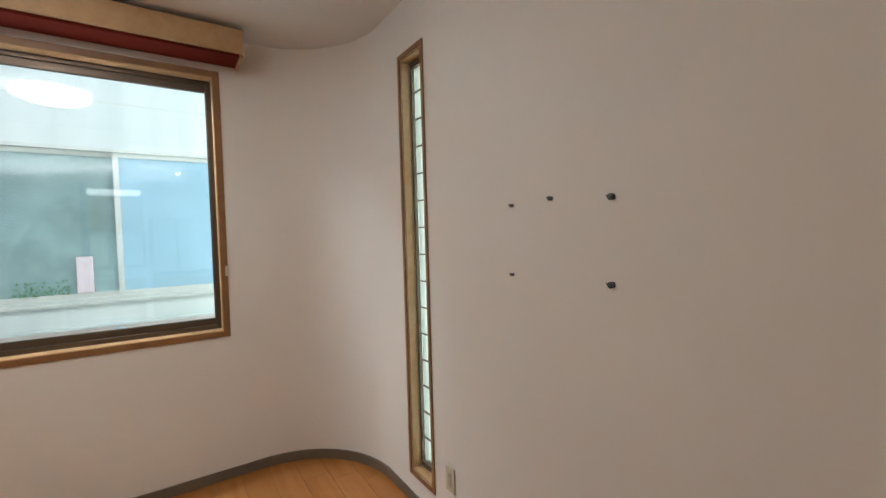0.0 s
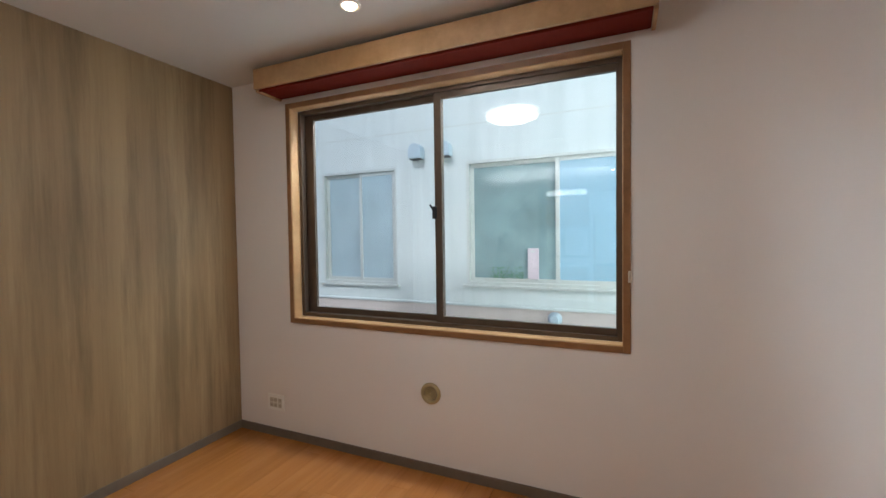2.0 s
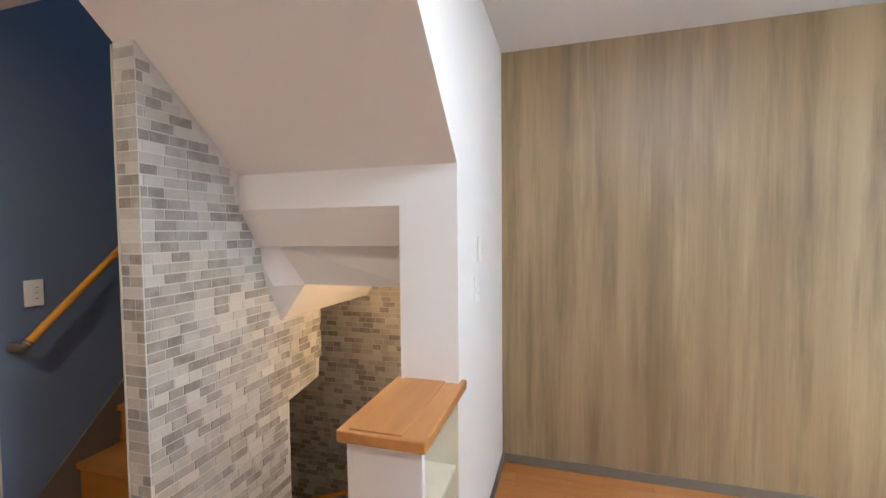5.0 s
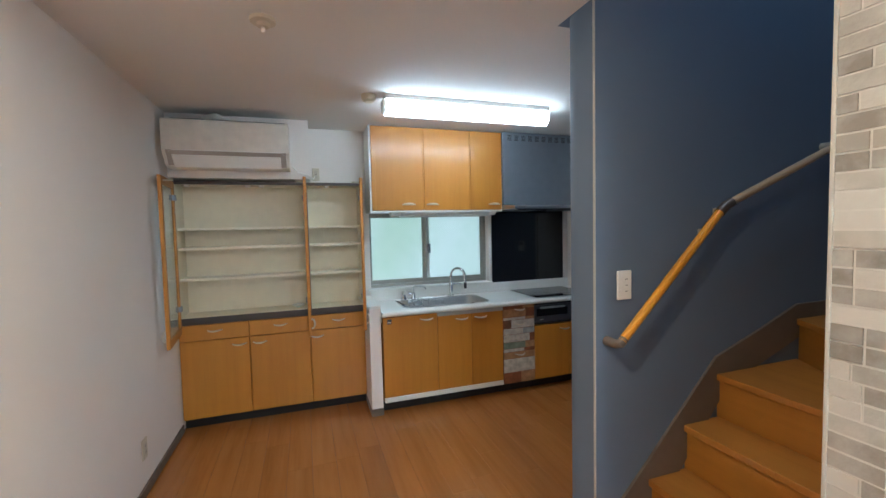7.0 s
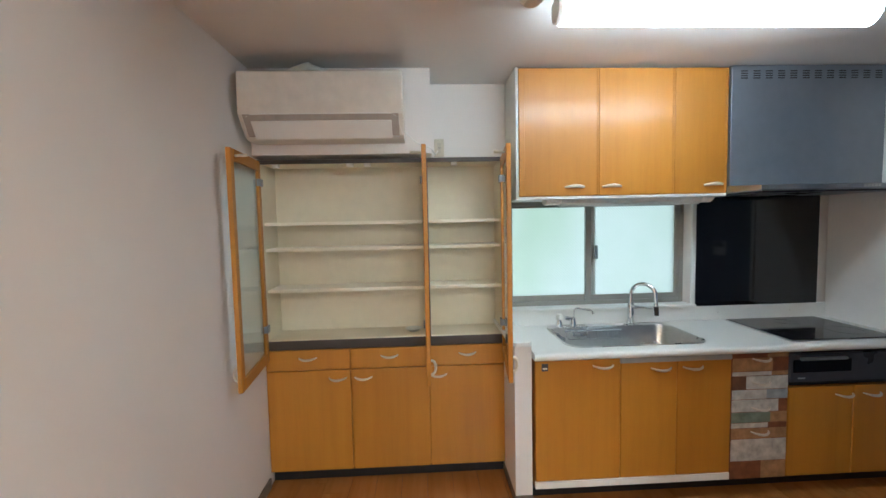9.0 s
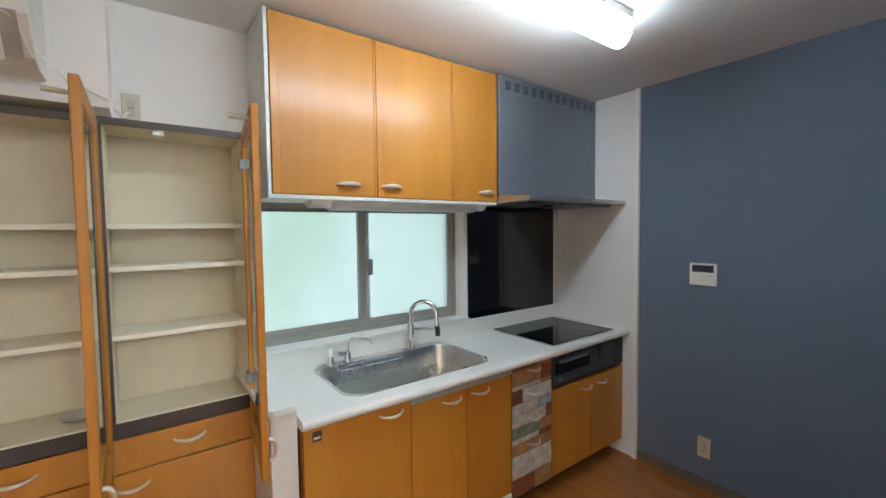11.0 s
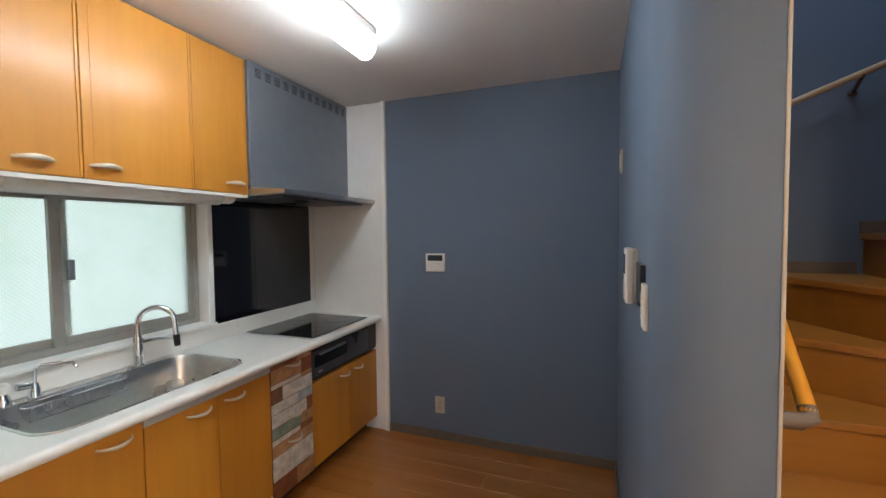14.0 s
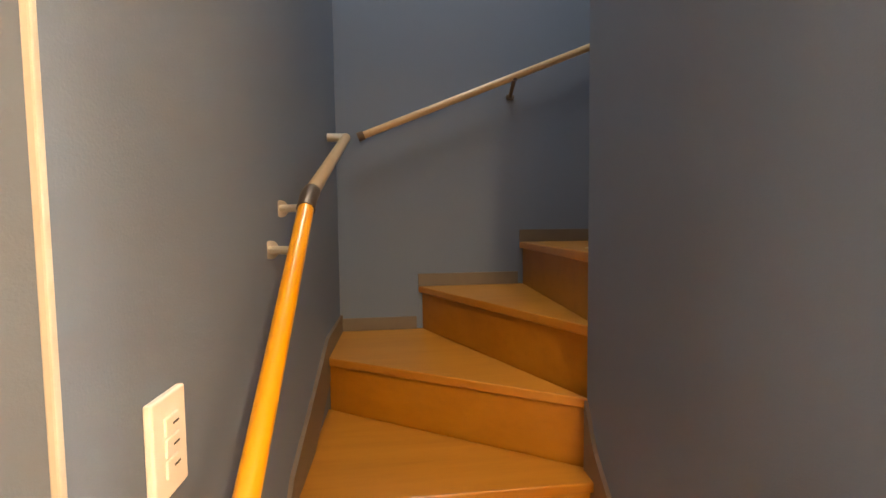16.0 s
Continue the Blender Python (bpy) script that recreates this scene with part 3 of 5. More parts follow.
# added glowing sheet: brightens the frosted panes and lights the kitchen
setting("backdrop_garden", box(-1.5, 4.5, -8.62, -8.6, -1, 4), lit_backdrop("glowing green backdrop", (0.58, 0.72, 0.52), (0.90, 0.96, 0.92), 0.28), "glowing green backdrop sheet added behind frosted glass", "backdrop")

# ---- neighbour house ----
house = thing("neighbour_house", (1.0, 2.4, -2.8), "white rendered neighbouring house with sliding windows close by", "house")
part("wall", slab("y", 2.4, 2.6, (-5, 9), (-2.8, 6.5), [(1.03, 3.20, 0.90, 2.39), (-1.15, 0.055, 0.86, 2.395)]), M_FACADE, house)
part("lower_wall", box(-5, 9, 2.385, 2.40, -2.8, 0.64), M_FACLOW, house, "pinkish lower wall")
part("ledge", box(-5, 9, 2.365, 2.40, 0.64, 0.668, 0.006), M_FACADE, house)
part("joint_strip", box(-5, 9, 2.396, 2.40, 2.825, 2.838), M_ALU, house)
for x0, x1, z0, z1, xm, m1, m2 in ((1.03, 3.20, 0.90, 2.39, 2.112, M_FARGL, M_FARBL), (-1.15, 0.055, 0.86, 2.395, -0.515, M_FARPL, M_FARPL)):
    w = part("window", join(*(b for _, b in frame_bars(x0, x1, z0, z1, 2.40, 2.50, 0.035))), M_ALU, house)
    for a, b, y, pm in ((x0 + 0.035, xm + 0.03, 2.455, m1), (xm - 0.03, x1 - 0.035, 2.425, m2)):
        sh = part("sash", join(*(q for _, q in frame_bars(a, b, z0 + 0.035, z1 - 0.035, y, y + 0.024, 0.045))), M_ALU, w)
        part("pane", box(a + 0.04, b - 0.04, y + 0.009, y + 0.015, z0 + 0.075, z1 - 0.075), pm, sh)
    part("sill", box(x0 - 0.04, x1 + 0.04, 2.35, 2.40, z0 - 0.03, z0, 0.004), M_ALU, w)
for x in (0.39, 0.77):
    cap_ = [(x + 0.088 * math.cos(a), 2.565 + 0.088 * math.sin(a)) for a in (radians(15 * k) for k in range(13))]
    vh = part("vent_hood", prism(cap_ + [(x - 0.088, 2.465), (x + 0.088, 2.465)], "y", 2.27, 2.40, 0.008), M_HOOD, house, "pale blue grey vent hood")
    part("hood_mouth", box(x - 0.075, x + 0.075, 2.285, 2.39, 2.455, 2.464), M_DARK, vh, "dark vent mouth")
part("roof_edge", box(-5, 9, 2.2, 2.7, 6.5, 6.7), M_ALU, house)
pk = thing("storage_box", (1.82, 2.42, 0.98), "pinkish white box standing inside the neighbour's window", "box")
part("carton", box(1.765, 1.890, 2.425, 2.452, 0.98, 1.335, 0.006), plain("pale pink carton", (0.62, 0.52, 0.55), 0.6), pk)
part("window_slot", box(1.80, 1.85, 2.4235, 2.425, 1.29, 1.31), M_ALU, pk)
pp = thing("potted_plants", (1.5, 2.43, 0.98), "row of small green plants on the neighbour's sill", "plants", "", "stuff")
leaf = bmesh.new()
lr_ = random.Random(2)
for k in range(90):
    c = Vector((lr_.uniform(1.32, 1.72), lr_.uniform(2.42, 2.45), 0.98 + lr_.random() ** 2 * 0.13))
    d = Vector((lr_.uniform(-1, 1), lr_.uniform(-0.3, 0.3), lr_.uniform(0, 1))).normalized() * lr_.uniform(0.015, 0.035)
    w = d.cross(Vector((0, 1, 0.2))).normalized() * 0.008
    vs = [leaf.verts.new(p) for p in (c, c + d * 0.5 + w, c + d, c + d * 0.5 - w)]
    leaf.faces.new(vs)
part("leaves", leaf, plain("plant green", (0.08, 0.22, 0.09), 0.6, 0, 0.3), pp)
vd = thing("vent_dome", (2.075, 2.36, 0.545), "pale round vent dome low on the neighbour's wall", "vent cover")
part("dome", turned([(0.0, -0.09), (0.05, -0.075), (0.075, -0.03), (0.08, 0.0), (0.0, 0.0)], (2.075, 2.385, 0.545), "y", 24), M_HOOD, vd)
setting("ground", slab("z", -3.0, -2.8, (-300, 300), (-300, 300), [(-0.2, 3.7, -7.2, 0.16)]), M_GROUND, "grey concrete ground outside", "ground")

# ---- kitchen ----


def bow(x, y, z, w=0.11, r=0.0055, out=0.030, drop=0.006):
    """A bow handle on a front that faces +y."""
    pts = []
    for k in range(13):
        u = k / 12
        pts.append((x - w / 2 + w * u, y + out * math.sin(math.pi * u) ** 0.6, z - drop * math.sin(math.pi * u)))
    return tube(pts, [r * (0.75 + 0.5 * math.sin(math.pi * k / 12)) for k in range(13)], 10)


def front(x0, x1, y, z0, z1, t=0.02):
    return box(x0 + 0.0015, x1 - 0.0015, y - t, y, z0 + 0.0015, z1 - 0.0015, 0.004)


# worktop, sink and splash
top = thing("worktop", (1.0, -6.7, 0.81), "white solid worktop with a rounded front edge along the kitchen wall", "worktop")
SX0, SX1, SY0, SY1, SR = 1.105, 1.905, -6.973, -6.497, 0.09
fills = []
for sx, ex in ((-1, SX0), (1, SX1)):
    for sy, ey in ((-1, SY0), (1, SY1)):
        arc = [(ex - sx * SR + sx * SR * math.cos(radians(15 * k)), ey - sy * SR + sy * SR * math.sin(radians(15 * k))) for k in range(7)]
        pts = [(ex, ey)] + arc
        fills.append(prism(pts if sx * sy > 0 else pts[::-1], "z", 0.81, 0.85))
part("slab", join(slab("z", 0.81, 0.85, (-0.03, 2.11), (-7.0, -6.43), [(SX0, SX1, SY0, SY1)]), *fills), M_COUNTER, top)
part("front_edge", prism([(-6.43, 0.81), (-6.43, 0.85)] + [(-6.43 + 0.02 * math.sin(a), 0.83 + 0.02 * math.cos(a)) for a in (radians(15 * k) for k in range(1, 12))], "x", -0.03, 2.11), M_COUNTER, top)
part("upstand", box(-0.03, 2.105, -7.0, -6.985, 0.85, 0.945, 0.003), M_COUNTER, top)
for sx in (0.22, 0.72):
    part("screw", turned([(0.0, 0.0), (0.005, 0.0), (0.004, 0.002), (0.0, 0.003)], (sx, -6.985, 0.90), "y", 10), M_STEEL, top, "steel screw")
setting("window_sill", box(0.88, 2.13, -7.075, -6.965, 0.945, 0.962, 0.004), M_COUNTER, "white window sill ledge behind the sink", "trim")


def rounded(cx, cy, hx, hy, r, z, n=7):
    out = []
    for sx, sy, a0 in ((1, 1, 0), (-1, 1, 90), (-1, -1, 180), (1, -1, 270)):
        for k in range(n):
            a = radians(a0 + 90 * k / (n - 1))
            out.append((cx + sx * (hx - r) + r * math.cos(a), cy + sy * (hy - r) + r * math.sin(a), z))
    return out


def lofted(loops, close=True):
    bm = bmesh.new()
    rings = [[bm.verts.new(p) for p in lp] for lp in loops]
    for A, B in zip(rings, rings[1:]):
        n = len(A)
        for j in range(n):
            bm.faces.new((A[j], A[(j + 1) % n], B[(j + 1) % n], B[j])).smooth = True
    if close:
        bm.faces.new(rings[-1])
    bmesh.ops.recalc_face_normals(bm, faces=bm.faces)
    return bm


sink = thing("sink", (1.505, -6.745, 0.68), "wide brushed stainless sink set into the worktop", "sink")
part("basin", lofted([rounded(1.505, -6.735, 0.401, 0.239, 0.09, 0.848), rounded(1.505, -6.735, 0.400, 0.238, 0.09, 0.853), rounded(1.505, -6.735, 0.396, 0.234, 0.088, 0.855), rounded(1.505, -6.711, 0.391, 0.208, 0.092, 0.854),
    rounded(1.505, -6.711, 0.386, 0.203, 0.092, 0.846), rounded(1.505, -6.711, 0.372, 0.193, 0.092, 0.70), rounded(1.505, -6.711, 0.362, 0.184, 0.088, 0.676), rounded(1.505, -6.711, 0.33, 0.155, 0.07, 0.664)]), M_STEEL, sink)
part("drain", turned([(0.0, 0.664), (0.055, 0.664), (0.055, 0.668), (0.045, 0.670), (0.0, 0.669)], (1.66, -6.76, 0), "z"), M_CHROME, sink)
rk = [tube([(1.44, -6.898, 0.848), (1.77, -6.898, 0.848), (1.79, -6.875, 0.846), (1.78, -6.845, 0.845), (1.45, -6.845, 0.845), (1.43, -6.87, 0.846), (1.44, -6.898, 0.848)], 0.0026, 6), tube([(1.78, -6.848, 0.792), (1.45, -6.848, 0.792)], 0.0022, 6)]
for k in range(6):
    x = 1.775 - 0.32 * k / 5
    rk.append(tube([(x, -6.897, 0.847), (x, -6.894, 0.80), (x, -6.850, 0.792), (x, -6.846, 0.845)], 0.0014, 6))
rack = thing("sink_rack", (1.6, -6.84, 0.79), "small wire rack hanging in the back of the sink", "wire rack")
part("wires", join(*rk), M_CHROME, rack)

tap = thing("kitchen_tap", (1.345, -6.925, 0.856), "tall chrome gooseneck tap with a black spray tip", "tap")
part("body", turned([(0.0, 0.0), (0.028, 0.0), (0.028, 0.006), (0.021, 0.012), (0.019, 0.13), (0.014, 0.145), (0.0, 0.145)], (1.345, -6.925, 0.856)), M_CHROME, tap)
neck = [(1.345, -6.925, 0.99)] + [(1.345 - 0.05 + 0.05 * math.cos(a), -6.925 + 0.055 - 0.055 * math.cos(a), 1.05 + 0.075 * math.sin(a)) for a in (radians(12 * k) for k in range(0, 15))] + [(1.243, -6.812, 0.985)]
part("spout", tube(neck, 0.0125, 14), M_CHROME, tap)
part("spray_tip", tube([(1.243, -6.812, 0.99), (1.240, -6.810, 0.935)], [0.0145, 0.013], 14), M_DARK, tap, "black spray tip")
part("lever", tube([(1.345, -6.905, 0.975), (1.305, -6.83, 0.985), (1.28, -6.79, 0.982)], [0.012, 0.009, 0.005], 10), M_CHROME, tap)
wt = thing("water_filter_tap", (1.72, -6.93, 0.856), "small chrome filter tap with a thin swan spout", "tap")
part("body", turned([(0.0, 0), (0.022, 0), (0.018, 0.03), (0.012, 0.055), (0.0, 0.055)], (1.72, -6.93, 0.856)), M_CHROME, wt)
part("spout", tube([(1.72, -6.93, 0.90), (1.715, -6.928, 0.965), (1.70, -6.915, 0.975), (1.63, -6.87, 0.968), (1.618, -6.862, 0.945)], 0.006, 10), M_CHROME, wt)
part("valve", tube([(1.775, -6.925, 0.91), (1.735, -6.925, 0.905)], [0.014, 0.012], 12), M_CHROME, wt)
dv = thing("dishwasher_valve", (1.815, -6.92, 0.856), "chrome dishwasher stop valve with a clear knob", "valve")
part("body", turned([(0.0, 0), (0.024, 0), (0.022, 0.02), (0.013, 0.045), (0.0, 0.045)], (1.815, -6.92, 0.856)), M_CHROME, dv)
part("knob", turned([(0.0, 0.045), (0.02, 0.047), (0.022, 0.07), (0.016, 0.082), (0.0, 0.083)], (1.815, -6.92, 0.856)), M_PALE, dv, "pale clear knob")

hob = thing("induction_hob", (0.38, -6.71, 0.85), "black glass induction hob with a thin steel rim", "hob")
part("rim", box(0.072, 0.69, -6.962, -6.463, 0.851, 0.856, 0.002), M_STEEL, hob)
part("glass_top", box(0.080, 0.682, -6.955, -6.470, 0.8562, 0.860, 0.001), M_BLACK, hob)
for cx, cy, r in ((0.54, -6.62, 0.09), (0.22, -6.62, 0.09), (0.38, -6.84, 0.06)):
    part("ring_mark", tube([(cx + r * math.cos(2 * math.pi * k / 40), cy + r * math.sin(2 * math.pi * k / 40), 0.8595) for k in range(41)], 0.0012, 6), M_LCD, hob)

# base units
CF = -6.455


def base_unit(x0, x1, doors, label, z0=0.10, z1=0.805):
    u = thing("base_cabinet", ((x0 + x1) / 2, -6.7, 0), label, "base cabinet", "honey veneer base cabinets")
    part("body", box(x0 + 0.001, x1 - 0.001, -6.98, CF - 0.022, 0.10, 0.64), M_CAB, u)
    part("top_rail", box(x0 + 0.001, x1 - 0.001, CF - 0.045, CF - 0.022, 0.64, 0.808), M_CAB, u)
    for a, b, hx in doors:
        d = part("door", front(a, b, CF, z0 + 0.04, z1), M_CAB, u)
        part("handle", bow(hx, CF, z1 - 0.035), M_NICKEL, d, "satin nickel bow handle")
    part("toe_kick", box(x0 + 0.001, x1 - 0.001, -6.56, -6.55, 0.0, 0.10), M_TOE, u)
    return u


u = base_unit(1.64, 2.10, [(1.64, 2.10, 1.735)], "wide honey veneer base cabinet with one door", 0.10, 0.80)
part("badge", box(2.03, 2.065, CF, CF + 0.002, 0.745, 0.785), M_GUN, u, "small grey badge")
part("badge_bar", box(2.035, 2.06, CF + 0.002, CF + 0.0025, 0.755, 0.763), M_PALE, u, "pale bar on the badge")
part("bottom_rail", box(1.64, 2.10, CF - 0.02, CF, 0.10, 0.138, 0.002), M_PLAST, u, "peeling white strip")
u = base_unit(1.03, 1.64, [(1.33, 1.64, 1.42), (1.03, 1.33, 1.245)], "honey veneer base cabinet with two doors below the sink", 0.10, 0.775)
part("steel_strip", box(1.03, 1.64, CF - 0.02, CF + 0.003, 0.772, 0.808, 0.002), M_STRIPST, u, "brushed steel strip")
part("bottom_rail", box(1.03, 1.64, CF - 0.02, CF, 0.10, 0.138, 0.002), M_PLAST, u, "peeling white strip")

M_PATCH = [plain("patch film " + n, c, 0.5, 0, 0.25, 25) for n, c in (("whitewash", (0.55, 0.52, 0.47)), ("tan", (0.40, 0.22, 0.10)), ("rust", (0.22, 0.075, 0.03)), ("sage", (0.20, 0.25, 0.19)), ("grey blue", (0.33, 0.36, 0.38)), ("brown", (0.14, 0.06, 0.03)))]
dr = thing("drawer_unit", (0.87, -6.7, 0), "drawer unit covered in patchwork reclaimed-wood film", "drawer unit")
part("body", box(0.711, 1.029, -6.98, CF - 0.022, 0.10, 0.808), M_CAB, dr)
part("toe_kick", box(0.711, 1.029, -6.56, -6.55, 0.0, 0.10), M_TOE, dr)
rows = ((0.675, 0.805, 0.77), (0.545, 0.675, 0.64), (0.415, 0.545, 0.50), (0.10, 0.415, 0.365))
bands = (((0.805, 0.775, ((0, 0.62, 2), (0.62, 1, 1))), (0.775, 0.70, ((0, 0.32, 1), (0.32, 0.72, 1), (0.72, 1, 2))), (0.70, 0.675, ((0, 0.70, 0), (0.70, 1, 1)))),
         ((0.675, 0.60, ((0, 0.25, 5), (0.25, 0.68, 0), (0.68, 1, 0))), (0.60, 0.545, ((0, 0.62, 0), (0.62, 1, 4)))),
         ((0.545, 0.475, ((0, 0.84, 0), (0.84, 1, 2))), (0.475, 0.415, ((0, 0.70, 3), (0.70, 1, 1)))),
         ((0.415, 0.385, ((0, 0.66, 0), (0.66, 1, 2))), (0.385, 0.325, ((0, 1, 1),)), (0.325, 0.20, ((0, 1, 0),)), (0.20, 0.10, ((0, 0.55, 2), (0.55, 1, 1)))))
for (z0, z1, hz), bs in zip(rows, bands):
    d = part("drawer", front(0.712, 1.028, CF - 0.001, z0, z1), M_PATCH[2], dr)
    for b1, b0, cells in bs:
        for a, b, c in cells:
            part("film_patch", box(1.026 - 0.312 * b, 1.026 - 0.312 * a, CF - 0.001, CF + 0.0012, b0 + 0.002, b1 - 0.002), M_PATCH[c], d)
    part("handle", bow(0.865, CF, hz, 0.10), M_NICKEL, d, "satin nickel bow handle")

u = thing("base_cabinet", (0.34, -6.7, 0), "honey veneer base cabinet with two doors below the grill", "base cabinet", "honey veneer base cabinets")
part("body", box(-0.025, 0.709, -6.98, CF - 0.022, 0.10, 0.59), M_CAB, u)
for a, b, hx in ((0.335, 0.708, 0.39), (-0.025, 0.335, 0.23)):
    d = part("door", front(a, b, CF, 0.10, 0.60), M_CAB, u)
    part("handle", bow(hx, CF, 0.555, 0.10), M_NICKEL, d, "satin nickel bow handle")
part("toe_kick", box(-0.025, 0.709, -6.56, -6.55, 0.0, 0.10), M_TOE, u)
ov = thing("fish_grill", (0.34, -6.6, 0.605), "gunmetal built-in fish grill with a dark window below the hob", "grill")
part("housing", box(-0.025, 0.709, -6.95, CF - 0.02, 0.605, 0.806), M_DARK, ov)
part("front_panel", box(0.10, 0.705, CF - 0.018, CF + 0.004, 0.63, 0.785, 0.004), M_GUN, ov)
part("window", box(0.36, 0.69, CF + 0.004, CF + 0.007, 0.685, 0.755, 0.002), M_BLACK, ov)
part("handle", box(0.40, 0.66, CF + 0.007, CF + 0.028, 0.755, 0.772, 0.006), M_STEEL, ov)
part("dark_strip", box(-0.02, 0.10, CF - 0.018, CF, 0.62, 0.80, 0.002), M_DARK, ov)
part("brand_bar", box(0.62, 0.66, CF + 0.004, CF + 0.0046, 0.65, 0.656), M_STEEL, ov)

pst = thing("end_post", (2.16, -6.7, 0), "white half-height end wall capping the kitchen run", "half wall")
part("post", box(2.113, 2.205, -6.99, -6.47, 0.06, 0.88, 0.002), M_WALL, pst)
part("cap", prism([(2.115, -6.99), (2.115, -6.47), (2.13, -6.445), (2.20, -6.445), (2.225, -6.46), (2.225, -6.99)], "z", 0.88, 0.905, 0.003), M_COUNTER, pst)
part("foot", box(2.111, 2.207, -6.99, -6.465, 0.0, 0.06, 0.002), M_BASE, pst, "grey vinyl foot strip")

# wall panels
pan = thing("splash_panel", (0.47, -6.99, 0.95), "black gloss glass splash panel behind the hob", "splash panel")
part("sheet", box(0.035, 0.875, -6.996, -6.985, 0.945, 1.665, 0.001), M_BLACK, pan)
sidep = thing("side_panel", (-0.03, -6.68, 1.3), "gloss white kitchen side panel", "wall panel")
part("sheet", box(-0.038, -0.028, -6.99, -6.385, 0.0, 2.395, 0.001), M_PAN, sidep)
part("edge_strip", box(-0.038, -0.014, -6.385, -6.355, 0.0, 2.398, 0.002), M_PLAST, sidep, "white edge strip")
setting("trim_window_jamb", box(0.876, 0.903, -7.06, -6.99, 0.962, 1.665), M_COUNTER, "white jamb beside the kitchen window", "trim")

# wall cabinets
for x0, x1, hx in ((1.66, 2.12, 1.80), (1.22, 1.66, 1.585), (0.905, 1.22, 0.985)):
    c = thing("wall_cabinet", ((x0 + x1) / 2, -6.85, 1.67), "honey veneer wall cabinet with one glossy door above the window", "wall cabinet", "honey veneer wall cabinets")
    part("body", box(x0 + 0.001, x1 - 0.001, -6.98, -6.711, 1.6715, 2.388), M_PALE, c, "pale body")
    d = part("door", box(x0 + 0.0015, x1 - 0.0015, -6.71, -6.688, 1.672, 2.385, 0.006, 3), M_CAB, c)
    part("rounded_edge", box(x1 - 0.035, x1 - 0.0015, -6.688, -6.684, 1.676, 2.381, 0.003), M_CAB, d)
    part("rounded_edge", box(x0 + 0.0015, x0 + 0.012, -6.688, -6.684, 1.676, 2.381, 0.003), M_CAB, d)
    part("handle", join(tube([(hx + 0.055 - 0.11 * k / 12, -6.688 + 0.028 * math.sin(math.pi * k / 12) ** 0.6, 1.722 + 0.004 * math.sin(math.pi * k / 12)) for k in range(13)], [0.005 + 0.005 * math.sin(math.pi * k / 12) for k in range(13)], 10)), M_NICKEL, d, "satin nickel bow handle")
setting("trim_cabinet_foot", box(0.905, 2.135, -6.985, -6.69, 1.656, 1.671), M_PALE, "pale bottom board under the wall cabinets", "trim")
setting("trim_cabinet_side", box(2.121, 2.135, -6.985, -6.69, 1.671, 2.39), M_PALE, "pale side board of the wall cabinets", "trim")
ul = thing("under_cabinet_light", (1.5, -6.78, 1.63), "unlit translucent strip light under the wall cabinets", "strip light")
ucp = [(-6.72 - 0.11 * k / 8, 1.662 - 0.048 * math.sin(math.pi * k / 8) ** 0.5) for k in range(9)]
part("cover", prism(ucp, "x", 1.02, 1.86), plain("milky cover", (0.62, 0.64, 0.60), 0.3), ul)
for x0, x1 in ((1.86, 1.95), (0.95, 1.02)):
    part("end_cap", prism([(a, 1.662 - (1.662 - b) * 0.8) for a, b in ucp], "x", x0, x1), M_PLAST, ul)

hood = thing("range_hood", (0.43, -6.75, 1.67), "silver range hood with slots along its top edge", "range hood")
part("casing", box(-0.036, 0.897, -6.98, -6.675, 1.70, 2.39, 0.003), M_SILVER, hood)
part("canopy_lip", prism([(-6.45, 1.672), (-6.45, 1.697), (-6.675, 1.712), (-6.98, 1.712), (-6.98, 1.672)], "x", -0.036, 0.897, 0.002), M_STEEL, hood)
part("filter_panel", box(0.03, 0.83, -6.92, -6.52, 1.660, 1.671, 0.002), M_GUN, hood)
for k in range(12):
    for r in range(4):
        x = 0.845 - k * 0.073
        part("vent_slot", box(x - 0.040, x, -6.675, -6.6735, 2.315 + r * 0.013, 2.321 + r * 0.013), M_DARK, hood)
for k in range(5):
    part("push_button", box(0.24 + k * 0.02, 0.252 + k * 0.02, -6.452, -6.4475, 1.68, 1.69, 0.001), M_PLAST, hood)

# ---- display cupboard ----
cup = thing("display_cupboard", (2.9, -6.85, 0), "built-in cupboard, empty cream shelves, glass doors standing open", "cupboard")
SF = -6.755
part("back", box(2.20, 3.598, -6.995, -6.985, 0.87, 1.905), M_MELA, cup)
for x0, x1 in ((2.193, 2.213), (2.635, 2.655), (3.578, 3.602)):
    part("side", box(x0, x1, -6.985, SF - 0.004, 0.87, 1.888), M_MELA, cup)
part("top_board", box(2.193, 3.602, -6.985, SF - 0.002, 1.888, 1.908), M_MELA, cup)
part("top_edge", box(2.19, 3.603, SF - 0.002, SF + 0.004, 1.884, 1.909, 0.001), M_STRIP, cup, "dark edge strip")
for z in (1.165, 1.405, 1.555):
    part("shelf", box(2.213, 2.635, -6.98, SF - 0.03, z - 0.018, z, 0.001), M_SHELF_LIT, cup)
    part("shelf", box(2.655, 3.578, -6.98, SF - 0.03, z - 0.018, z, 0.001), M_SHELF_LIT, cup)
part("floor_board", box(2.193, 3.602, -6.985, SF - 0.004, 0.855, 0.875), M_MELA, cup)
part("dark_band", box(2.19, 3.603, SF - 0.012, SF + 0.002, 0.815, 0.868, 0.002), M_STRIP, cup, "dark brown band")
